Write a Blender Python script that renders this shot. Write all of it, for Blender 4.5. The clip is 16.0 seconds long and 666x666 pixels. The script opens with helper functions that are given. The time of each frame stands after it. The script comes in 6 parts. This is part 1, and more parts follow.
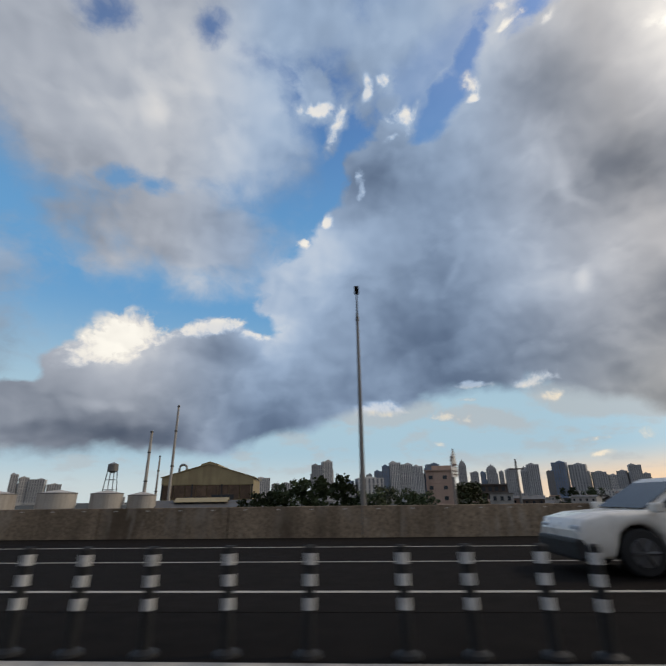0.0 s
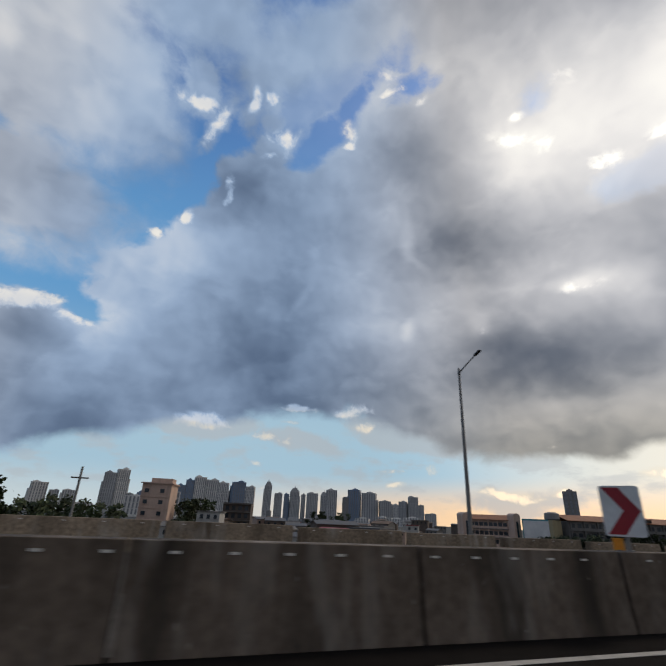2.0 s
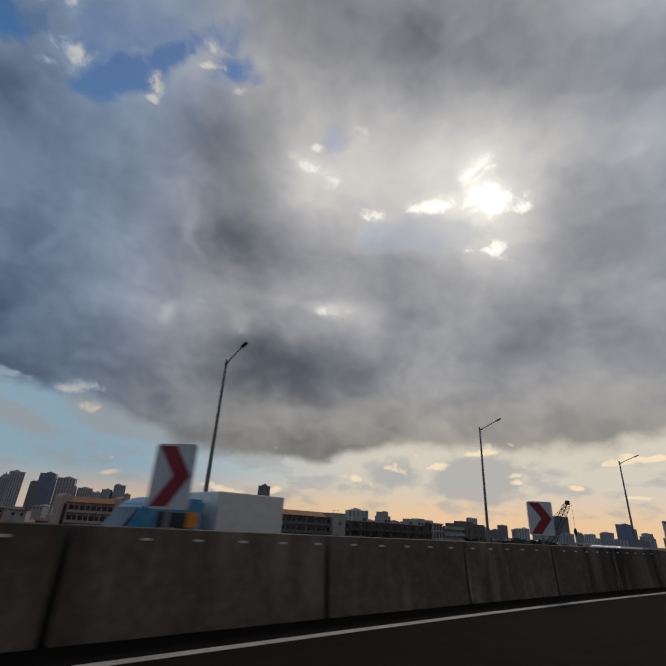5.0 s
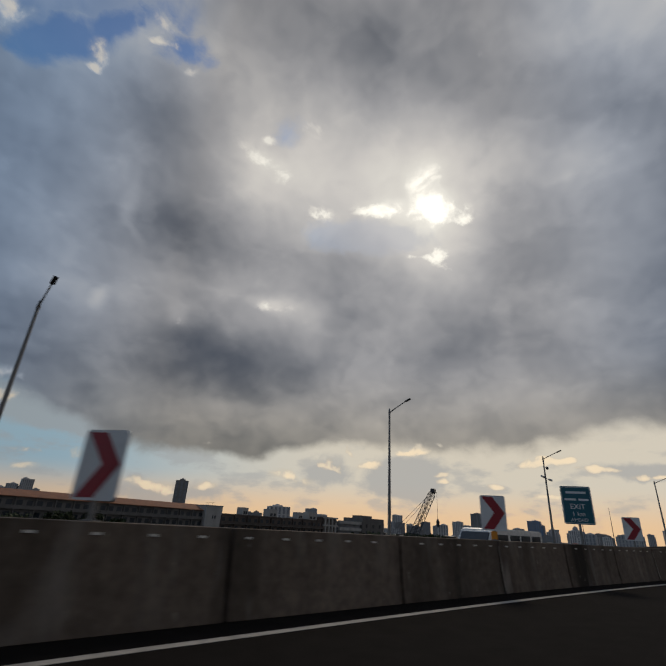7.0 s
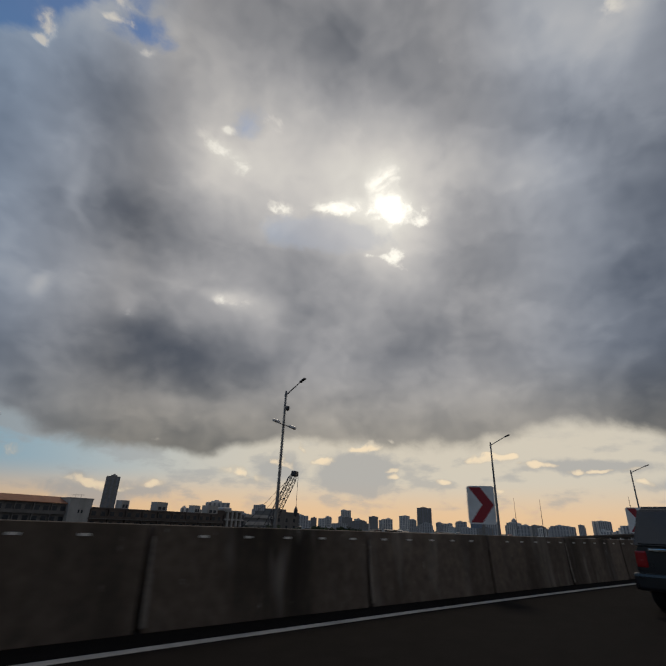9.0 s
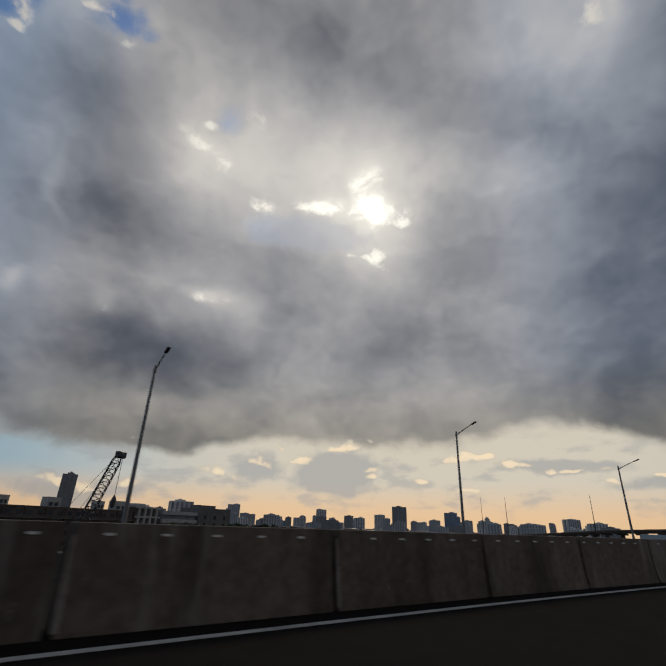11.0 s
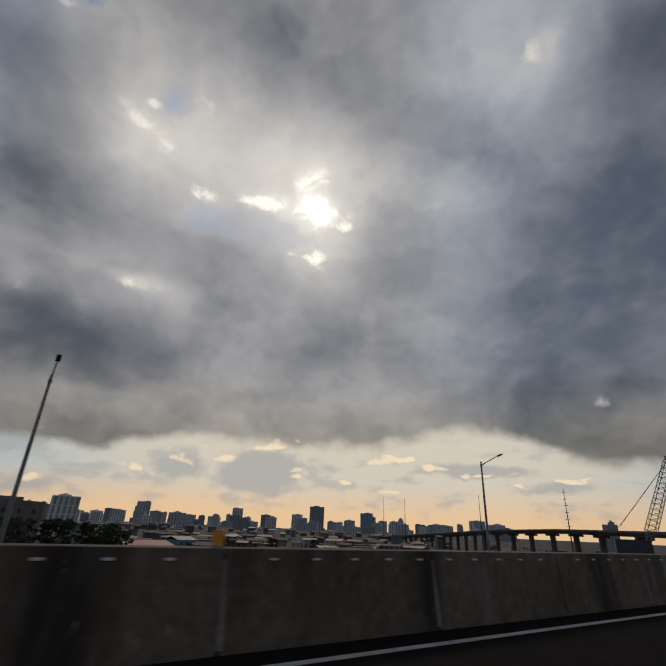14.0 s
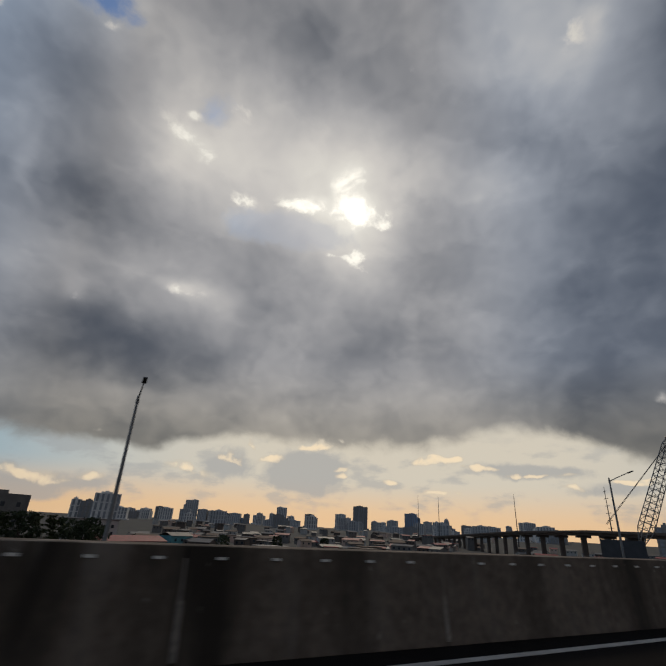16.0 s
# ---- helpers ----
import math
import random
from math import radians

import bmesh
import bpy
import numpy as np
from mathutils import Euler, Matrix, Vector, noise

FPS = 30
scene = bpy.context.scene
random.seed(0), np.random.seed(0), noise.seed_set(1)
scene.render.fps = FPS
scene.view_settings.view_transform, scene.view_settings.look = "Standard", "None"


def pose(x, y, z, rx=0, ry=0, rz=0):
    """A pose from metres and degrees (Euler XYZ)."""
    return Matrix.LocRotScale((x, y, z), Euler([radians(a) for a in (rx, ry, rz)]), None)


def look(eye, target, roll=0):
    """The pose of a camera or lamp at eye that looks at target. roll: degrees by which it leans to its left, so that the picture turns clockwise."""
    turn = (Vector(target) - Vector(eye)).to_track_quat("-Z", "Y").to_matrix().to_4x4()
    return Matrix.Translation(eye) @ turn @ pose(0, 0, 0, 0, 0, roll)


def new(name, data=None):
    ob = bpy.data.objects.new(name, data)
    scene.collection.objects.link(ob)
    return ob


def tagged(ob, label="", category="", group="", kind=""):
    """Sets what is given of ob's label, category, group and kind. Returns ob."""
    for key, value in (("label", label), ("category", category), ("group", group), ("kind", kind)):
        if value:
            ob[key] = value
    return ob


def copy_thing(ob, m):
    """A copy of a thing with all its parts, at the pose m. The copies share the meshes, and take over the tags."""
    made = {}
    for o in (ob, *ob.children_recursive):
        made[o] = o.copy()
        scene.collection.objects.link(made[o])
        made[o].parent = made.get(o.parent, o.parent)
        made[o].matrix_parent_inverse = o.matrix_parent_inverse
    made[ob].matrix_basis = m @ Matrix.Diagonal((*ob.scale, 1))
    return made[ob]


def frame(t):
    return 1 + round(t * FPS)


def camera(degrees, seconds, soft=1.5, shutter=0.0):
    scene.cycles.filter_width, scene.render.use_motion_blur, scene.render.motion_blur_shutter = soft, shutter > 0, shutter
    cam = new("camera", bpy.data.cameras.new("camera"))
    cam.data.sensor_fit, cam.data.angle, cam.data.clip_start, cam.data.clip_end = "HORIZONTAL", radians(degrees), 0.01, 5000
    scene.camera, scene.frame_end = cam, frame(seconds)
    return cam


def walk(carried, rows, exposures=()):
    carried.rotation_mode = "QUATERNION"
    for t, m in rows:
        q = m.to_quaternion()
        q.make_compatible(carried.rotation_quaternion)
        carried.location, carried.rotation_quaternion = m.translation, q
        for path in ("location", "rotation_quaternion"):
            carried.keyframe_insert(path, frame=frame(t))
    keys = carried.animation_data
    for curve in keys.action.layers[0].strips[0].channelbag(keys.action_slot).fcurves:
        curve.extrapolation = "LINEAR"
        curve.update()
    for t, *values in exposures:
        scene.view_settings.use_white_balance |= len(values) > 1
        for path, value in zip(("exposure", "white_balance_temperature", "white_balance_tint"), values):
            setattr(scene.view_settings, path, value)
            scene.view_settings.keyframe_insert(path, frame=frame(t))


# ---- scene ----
cam = camera(74.3, 16.0, shutter=0.16)

# seconds, place, heading, tilt and lean of the camera in the moving car
ROWS = (
    (0.0, 0.00, 0.00, 1.350, -0.30, 20.59, 0.71),
    (0.5, 7.32, -0.40, 1.350, -7.52, 21.35, 0.76),
    (1.0, 14.64, -0.68, 1.350, -11.32, 21.86, 0.95),
    (1.5, 21.97, -0.88, 1.350, -18.41, 22.58, -0.42),
    (2.0, 29.30, -1.11, 1.350, -22.33, 23.01, -2.57),
    (2.5, 36.62, -1.46, 1.317, -28.01, 23.36, -2.46),
    (3.0, 43.93, -1.99, 1.283, -35.82, 23.82, -1.05),
    (3.5, 51.22, -2.76, 1.250, -43.82, 23.85, -2.00),
    (4.0, 58.47, -3.85, 1.236, -48.85, 23.84, -2.83),
    (4.5, 65.66, -5.25, 1.221, -52.77, 23.79, -3.30),
    (5.0, 72.79, -6.94, 1.207, -55.56, 23.72, -3.41),
    (5.5, 79.86, -8.89, 1.193, -57.67, 23.65, -3.31),
    (6.0, 86.86, -11.06, 1.179, -59.54, 23.63, -3.18),
    (6.5, 93.80, -13.43, 1.164, -61.60, 23.70, -3.18),
    (7.0, 100.68, -15.94, 1.150, -63.87, 23.84, -3.30),
    (7.5, 107.51, -18.60, 1.147, -66.11, 23.86, -3.14),
    (8.0, 114.26, -21.46, 1.143, -67.70, 23.82, -2.91),
    (8.5, 120.90, -24.57, 1.140, -69.25, 23.80, -2.69),
    (9.0, 127.41, -27.94, 1.137, -70.12, 23.66, -2.29),
    (9.5, 133.79, -31.54, 1.133, -70.82, 23.59, -2.03),
    (10.0, 140.05, -35.36, 1.130, -71.35, 23.57, -1.91),
    (10.5, 146.17, -39.39, 1.127, -71.96, 23.60, -1.91),
    (11.0, 152.15, -43.63, 1.123, -72.86, 23.68, -2.05),
    (11.5, 157.97, -48.09, 1.120, -74.31, 23.80, -2.31),
    (12.0, 163.62, -52.75, 1.175, -76.28, 23.96, -2.70),
    (12.5, 169.10, -57.62, 1.230, -77.71, 24.00, -3.16),
    (13.0, 174.41, -62.67, 1.285, -79.23, 24.02, -3.13),
    (13.5, 179.56, -67.89, 1.340, -80.91, 23.96, -2.75),
    (14.0, 184.59, -73.22, 1.340, -82.07, 23.99, -2.52),
    (14.5, 189.56, -78.61, 1.340, -82.13, 23.85, -2.56),
    (15.0, 194.48, -84.04, 1.340, -82.06, 23.73, -2.29),
    (15.5, 199.35, -89.52, 1.340, -78.71, 23.60, -2.49),
    (16.0, 204.16, -95.05, 1.340, -76.22, 23.73, -3.25),
)
walk(
    cam,
    [(t, pose(x, y, z, 90 + up, 0, turn) @ pose(0, 0, 0, 0, 0, -lean)) for t, x, y, z, turn, up, lean in ROWS],
    exposures=[(0.0, 0.02, 6750, 10), (1.5, 0.0, 6600, 10), (3.5, -0.42, 6550, 10), (7.0, -0.66, 6750, 10), (16.0, -0.66, 6750, 10)],
)

# ---- sky and light ----
SUN_AZ, SUN_EL = -78.0, 39.7
BASE_TONE = 0.40


def heading(az, el):
    a, e = radians(az), radians(el)
    return Vector((-math.sin(a) * math.cos(e), math.cos(a) * math.cos(e), math.sin(e)))


world = bpy.data.worlds.new("sky")
scene.world = world
world.use_nodes = True
wt = world.node_tree
wt.nodes.clear()


def wnode(kind):
    return wt.nodes.new(kind)


def feed(socket, value):
    if isinstance(value, bpy.types.NodeSocket):
        wt.links.new(value, socket)
    else:
        socket.default_value = value


def calc(op, a, b=0.0, c=0.0, clamp=False):
    n = wnode("ShaderNodeMath")
    n.operation, n.use_clamp = op, clamp
    for i, v in enumerate((a, b, c)):
        feed(n.inputs[i], v)
    return n.outputs[0]


def vcalc(op, a, b=(0, 0, 0), scale=None):
    n = wnode("ShaderNodeVectorMath")
    n.operation = op
    feed(n.inputs[0], a)
    if op != "SCALE":
        feed(n.inputs[1], b)
    if scale is not None:
        feed(n.inputs["Scale"], scale)
    return n.outputs["Value"] if op == "DOT_PRODUCT" else n.outputs[0]


def step(v, low, high, to_low=0.0, to_high=1.0):
    n = wnode("ShaderNodeMapRange")
    n.interpolation_type = "SMOOTHSTEP"
    n.clamp = False
    for i, x in enumerate((v, low, high, to_low, to_high)):
        feed(n.inputs[i], x)
    return n.outputs[0]


def blend(fac, a, b, mode="MIX"):
    n = wnode("ShaderNodeMix")
    n.data_type, n.blend_type = "RGBA", mode
    feed(n.inputs[0], fac)
    feed(n.inputs[6], a)
    feed(n.inputs[7], b)
    return n.outputs[2]


def ramp(v, stops):
    n = wnode("ShaderNodeValToRGB")
    el = n.color_ramp.elements
    el[0].position, el[0].color = stops[0][0], (*stops[0][1], 1)
    el[1].position, el[1].color = stops[-1][0], (*stops[-1][1], 1)
    for p, c in stops[1:-1]:
        el.new(p).color = (*c, 1)
    feed(n.inputs[0], v)
    return n.outputs[0]


way = wnode("ShaderNodeTexCoord").outputs["Generated"]


def cloud_noise(scale, detail, rough, where, squash=1.6, lac=2.0):
    sq = wnode("ShaderNodeVectorMath")
    sq.operation = "MULTIPLY"
    feed(sq.inputs[0], where)
    sq.inputs[1].default_value = (1, 1, squash)
    n = wnode("ShaderNodeTexNoise")
    feed(n.inputs["Vector"], sq.outputs[0])
    n.inputs["Scale"].default_value = scale
    n.inputs["Detail"].default_value = detail
    n.inputs["Roughness"].default_value = rough
    n.inputs["Lacunarity"].default_value = lac
    return n


# edges are bent by a soft drift and by billows
n_big = cloud_noise(3.2, 2.0, 0.45, way)
n_mid = cloud_noise(8.0, 2.0, 0.45, way)
n_fine = cloud_noise(30.0, 2.0, 0.5, way)
HALF = (0.5, 0.5, 0.5)
soft_way = vcalc("ADD", way, vcalc("SCALE", vcalc("SUBTRACT", n_mid.outputs["Color"], HALF), scale=0.045))
bent = vcalc("ADD", soft_way, vcalc("SCALE", vcalc("SUBTRACT", n_fine.outputs["Color"], HALF), scale=0.013))

up = wnode("ShaderNodeSeparateXYZ")
feed(up.inputs[0], way)
height = up.outputs["Z"]
DEG = 57.29578
azimuth = calc("MULTIPLY", calc("ARCTAN2", calc("MULTIPLY", up.outputs["X"], -1.0), up.outputs["Y"]), DEG)
elevation = calc("MULTIPLY", calc("ARCSINE", height), DEG)


def patch(az, el, wide, high, tilt, reach=1.0):
    """The way of the view, seen from the middle of a patch of sky and scaled to its rim."""
    c = heading(az, el)
    e = Vector((math.cos(radians(az)), math.sin(radians(az)), 0))
    turn = Matrix((e, c.cross(e) * -1, c)).transposed()
    if turn.determinant() < 0:
        turn = Matrix((e, c.cross(e), c)).transposed()
    turn = turn @ Matrix.Rotation(radians(tilt), 3, "Z")
    m = wnode("ShaderNodeMapping")
    m.vector_type = "TEXTURE"
    feed(m.inputs[0], bent)
    m.inputs[1].default_value = c
    m.inputs[2].default_value = turn.to_euler()
    m.inputs[3].default_value = (math.sin(radians(wide)) * reach, math.sin(radians(high)) * reach, 0.9)
    return m.outputs[0]


fields = {"tone": None, "lit": None}


def spot(field, az, el, wide, high, tilt, amount):
    """A soft patch of the sky: where it is, its half width and half height, its lean and its weight."""
    there = patch(az, el, wide, high, tilt, 1.45)
    g = wnode("ShaderNodeTexGradient")
    g.gradient_type = "SPHERICAL"
    feed(g.inputs[0], there)
    before = fields[field]
    f = g.outputs["Fac"]
    share = calc("MULTIPLY", calc("MULTIPLY", f, f), calc("MULTIPLY_ADD", f, -2.0 * amount, 3.0 * amount))
    fields[field] = share if before is None else calc("ADD", share, before)


def glow(az, el, wide, high, tilt, amount):
    spot("tone", az, el, wide, high, tilt, amount * 1.25)


def shade(az, el, wide, high, tilt, amount):
    spot("tone", az, el, wide, high, tilt, -amount * 1.25)


def crisp(az, el, wide, high, tilt, amount):
    spot("lit", az, el, wide, high, tilt, amount * 1.25)


def heap(rows, join=1.5):
    """How many degrees a view lies inside the joined heaps; less than nought outside."""
    total = None
    for az, el, wide, high, tilt in rows:
        there = patch(az, el, wide, high, tilt)
        n = wnode("ShaderNodeVectorMath")
        n.operation = "LENGTH"
        feed(n.inputs[0], there)
        size = math.sqrt(wide * high)
        d = calc("MULTIPLY_ADD", n.outputs["Value"], -size, size)
        total = d if total is None else calc("SMOOTH_MAX", total, d, join)
    return total


# heaps of cloud: azimuth, elevation, half width, half height in degrees, and lean
HIGH_CLOUD = (
    (29.9, 45.3, 13.6, 13.4, -22),
    (44.6, 45.5, 9.7, 6.2, -35),
    (21.4, 32.2, 11.7, 6.1, 4),
    (9.8, 56.3, 10.7, 4.3, 0),
    (31.1, 29.2, 5.3, 3.3, 18),
    (15.0, 44.7, 7.4, 8.0, -10),
    (-19.8, 56.9, 14.7, 3.4, -22),
    (-39.8, 56.8, 6.5, 4.9, -5),
)
VEILS = (
    (-16.8, 53.2, 8.2, 5.2, 14),
    (-16.4, 50.7, 6.8, 5.4, -24),
    (-25.5, 49.3, 5.8, 2.6, -34),
    (39.7, 23.9, 2.8, 2.0, -18),
    (38.7, 17.1, 1.8, 1.8, -13),
)
WISPS = (
    (2.5, 49.4, 2.2, 2.9, -19),
    (2.8, 47.1, 3.0, 1.1, 6),
    (-1.7, 45.6, 0.9, 3.1, 20),
    (-6.6, 49.2, 0.7, 1.7, 5),
    (-9.5, 49.8, 1.0, 1.3, 25),
    (-9.6, 47.4, 0.9, 0.5, 7),
    (-6.6, 46.9, 0.9, 1.4, -21),
    (-23.6, 46.0, 1.1, 1.0, -17),
)
CLOUD_EDGE = (
    (-8.7, 39.1, 4.7, 5.7, -13),
    (-1.8, 32.8, 5.0, 3.2, -28),
    (3.9, 27.4, 6.3, 3.8, -21),
    (-13.0, 43.9, 3.9, 3.5, 10),
    (-23.3, 46.4, 2.9, 3.0, 18),
    (-5.9, 36.8, 3.4, 3.9, 4),
    (1.1, 30.1, 4.1, 3.0, -20),
    (5.3, 24.4, 5.0, 3.9, -2),
    (-30.4, 51.4, 2.4, 3.0, 25),
)
CUMULUS = (
    (25.6, 15.9, 4.5, 5.7, -7),
    (30.0, 13.6, 4.6, 4.7, -7),
    (15.1, 14.9, 7.4, 6.8, -3),
    (19.9, 15.7, 3.5, 4.6, -5),
    (10.2, 15.7, 6.0, 4.8, 13),
    (24.8, 9.0, 16.4, 5.3, -3),
    (33.5, 7.7, 7.7, 3.4, -19),
    (-1.1, 10.9, 17.5, 6.3, -7),
)
HOLES = (
    (-67.7, 36.4, 8.0, 2.2, 2),
    (-62.3, 37.9, 1.5, 0.9, -5),
    (-54.1, 47.5, 1.3, 0.9, -12),
    (-34.8, 52.3, 2.2, 1.3, 0),
    (-34.2, 52.2, 2.6, 1.4, -29),
    (-18.7, 46.2, 5.1, 1.9, -41),
    (-24.5, 50.6, 4.1, 1.4, -50),
    (36.6, 51.0, 2.3, 1.4, -30),
    (20.8, 53.6, 1.5, 1.7, -17),
    (30.0, 36.2, 2.6, 1.4, -13),
    (25.3, 36.4, 2.1, 1.2, -5),
)
LOW_LUMPS = (
    (-74.0, 6.2, 5.3, 2.7, -3),
    (-49.1, 3.0, 3.1, 1.0, -4),
    (-44.0, 2.8, 3.6, 0.9, -5),
    (-64.3, 6.5, 3.1, 1.5, -4),
    (-99.6, 6.9, 6.4, 0.8, 4),
    (-108.1, 4.8, 4.1, 0.6, -6),
    (-18.6, 8.9, 6.1, 1.2, 8),
    (-32.5, 10.1, 8.2, 2.1, 11),
    (-6.6, 10.2, 7.9, 1.4, -1),
    (-43.8, 2.4, 4.6, 1.1, 1),
)

# lit and dark parts of the cloud
glow(-68.3, 39.5, 22.0, 12.1, 30, 0.270)
shade(-122.6, 24.1, 22.0, 22.0, 30, 0.133)
shade(-43.6, 19.4, 15.0, 6.0, 0, 0.250)
glow(-79.0, 42.4, 8.0, 8.0, -15, 0.231)
glow(23.2, 42.6, 22.0, 22.0, -15, 0.121)
shade(-14.3, 20.5, 11.0, 11.0, 0, 0.117)
shade(-40.8, 34.9, 8.0, 6.0, 15, 0.125)
glow(-112.1, 56.2, 15.0, 8.2, -30, 0.122)
glow(11.0, 20.6, 22.0, 8.8, 0, 0.104)
shade(-126.2, 42.9, 8.0, 8.0, 30, 0.114)
glow(-50.4, 42.9, 8.0, 6.0, -30, 0.149)
shade(15.1, 10.7, 22.0, 8.8, -15, 0.109)
shade(-6.6, 36.2, 15.0, 6.0, 30, 0.077)
glow(-98.7, 25.9, 8.0, 8.0, -15, 0.110)
shade(-65.0, 56.9, 11.0, 6.1, -15, 0.100)
glow(-31.2, 25.7, 11.0, 11.0, -15, 0.041)
glow(-54.0, 25.9, 8.0, 6.0, 0, 0.122)
shade(-77.4, 23.8, 11.0, 6.0, 0, 0.042)
glow(-84.4, 13.3, 15.0, 8.2, 0, 0.078)
glow(-106.1, 38.4, 11.0, 6.1, -15, 0.043)
glow(-21.2, 46.0, 8.0, 6.0, -30, 0.069)
glow(26.4, 18.2, 8.0, 6.0, 30, 0.120)
shade(35.1, 32.4, 15.0, 6.0, 0, 0.085)
shade(-130.7, 49.1, 8.0, 6.0, 30, 0.143)
shade(-90.5, 35.7, 8.0, 6.0, 15, 0.140)
glow(-76.8, 36.6, 8.0, 6.0, 0, 0.168)
glow(-39.5, 58.1, 15.0, 8.2, 30, 0.036)
shade(-124.0, 33.5, 8.0, 6.0, 0, 0.103)
shade(-108.8, 14.1, 8.0, 6.0, -15, 0.086)
shade(-51.1, 9.9, 11.0, 11.0, -30, 0.037)
shade(-2.4, 40.9, 11.0, 6.0, 0, 0.116)
shade(-35.3, 45.6, 8.0, 6.0, 30, 0.093)
shade(-68.6, 32.6, 8.0, 6.0, 0, 0.123)
shade(35.3, 10.3, 11.0, 6.1, 30, 0.072)
shade(-87.0, 24.3, 8.0, 8.0, -30, 0.046)
glow(-96.4, 38.4, 8.0, 8.0, 0, 0.093)
glow(-115.3, 48.8, 8.0, 6.0, 0, 0.099)
shade(-106.4, 45.7, 8.0, 6.0, 15, 0.077)
shade(11.9, 32.2, 8.0, 6.0, 0, 0.091)
glow(3.5, 30.7, 8.0, 6.0, -15, 0.085)
glow(-35.7, 20.2, 8.0, 6.0, 0, 0.124)
glow(-29.8, 37.8, 8.0, 6.0, -15, 0.045)
shade(-23.8, 15.6, 15.0, 6.0, 0, 0.056)
shade(-106.9, 23.6, 8.0, 6.0, 15, 0.049)
glow(-34.3, 51.5, 8.0, 6.0, -30, 0.095)
glow(-4.2, 9.5, 8.0, 8.0, 15, 0.051)
shade(-38.9, 34.9, 3.9, 2.6, 14, 0.03)
glow(-33.1, 34.4, 1.0, 2.3, -1, 0.10)
glow(-34.7, 32.0, 2.1, 0.6, 41, 0.06)
glow(-22.0, 32.7, 1.9, 1.2, 13, 0.05)
glow(-26.8, 23.1, 3.1, 1.5, 12, 0.07)
glow(-32.9, 23.5, 1.0, 1.7, 15, 0.10)
glow(-17.4, 27.3, 0.6, 2.6, 34, 0.05)
shade(15.1, 18.4, 4.0, 2.7, -4, 0.18)
glow(27.8, 10.7, 4.0, 0.7, -5, 0.07)
shade(26.8, 7.4, 10.2, 1.3, -3, 0.08)
shade(34.6, 7.6, 3.1, 0.9, -4, 0.05)
glow(27.8, 45.4, 1.8, 2.5, -20, 0.10)
shade(8.9, 10.9, 8.7, 1.3, -6, 0.05)
glow(-43.2, 23.4, 2.8, 2.2, -5, 0.07)
glow(-56.2, 26.9, 3.0, 1.4, 0, 0.12)
glow(-61.3, 26.0, 2.1, 2.7, 3, 0.06)
shade(-51.7, 21.4, 6.6, 2.8, 3, 0.02)
glow(-18.5, 32.9, 1.0, 0.8, -21, 0.05)
glow(-78.7, 39.3, 3.6, 2.0, 10, 0.14)
glow(-77.2, 43.6, 2.2, 3.0, -5, 0.14)
glow(-70.3, 39.8, 3.2, 1.5, 0, 0.12)
glow(-50.7, 44.1, 2.9, 2.0, 16, 0.08)
glow(-42.0, 23.8, 1.5, 1.3, -22, 0.06)
glow(-53.1, 26.8, 2.3, 1.1, 5, 0.09)
glow(-59.8, 25.8, 2.0, 3.1, -13, 0.05)
glow(-118.0, 52.9, 1.6, 2.1, 36, 0.10)
shade(-110.3, 27.2, 3.5, 2.0, 11, 0.04)
shade(-115.4, 25.7, 2.4, 1.7, 13, 0.04)
shade(-117.7, 15.8, 2.3, 1.3, -4, 0.05)
glow(-104.9, 14.1, 1.4, 1.2, 3, 0.06)
shade(-73.3, 15.3, 8.7, 1.1, -10, 0.03)
glow(-50.1, 13.6, 6.5, 0.8, 0, 0.04)
shade(-113.9, 8.9, 4.2, 1.8, 3, 0.05)


# sunlit fringes
crisp(25.9, 19.1, 4.7, 2.8, -8, 0.95)
crisp(30.3, 16.3, 3.5, 2.4, -20, 0.80)
crisp(17.7, 20.3, 3.9, 1.2, -11, 0.80)
crisp(13.7, 21.2, 2.1, 1.2, -4, 0.70)
crisp(10.2, 20.1, 2.2, 0.8, 7, 0.70)
crisp(27.3, 16.4, 2.7, 2.5, -8, 0.40)
crisp(-12.6, 46.3, 2.8, 1.0, -4, 0.80)
crisp(-23.8, 47.8, 1.2, 1.2, 19, 0.80)
crisp(-5.1, 39.6, 1.1, 1.3, -35, 0.80)
crisp(4.4, 32.1, 1.2, 0.9, -2, 0.80)
crisp(-0.1, 34.4, 1.0, 1.0, 1, 0.70)
crisp(-30.6, 53.0, 1.8, 0.9, 26, 0.70)
crisp(2.1, 47.4, 3.0, 1.0, -1, 0.80)
crisp(-1.7, 45.6, 0.8, 2.6, 20, 0.90)
crisp(-6.6, 49.2, 0.7, 1.6, 5, 0.70)
crisp(-9.5, 50.0, 0.9, 1.0, 25, 0.70)
crisp(-18.1, 13.1, 2.9, 0.7, 8, 0.80)
crisp(-26.5, 13.1, 2.2, 0.8, 4, 0.90)
crisp(-6.6, 10.7, 4.3, 0.9, -1, 0.70)
crisp(-15.0, 9.1, 4.0, 0.8, 6, 0.80)
crisp(-24.0, 12.5, 1.8, 0.6, 6, 0.50)
crisp(-16.8, 10.8, 2.2, 0.5, -2, 0.40)
crisp(-27.3, 11.3, 2.0, 0.7, -10, 0.50)
crisp(-79.0, 38.8, 4.3, 1.8, 10, 1.05)
crisp(-77.5, 42.6, 2.5, 2.3, -15, 0.35)
crisp(-70.3, 39.3, 3.4, 1.3, 4, 0.75)
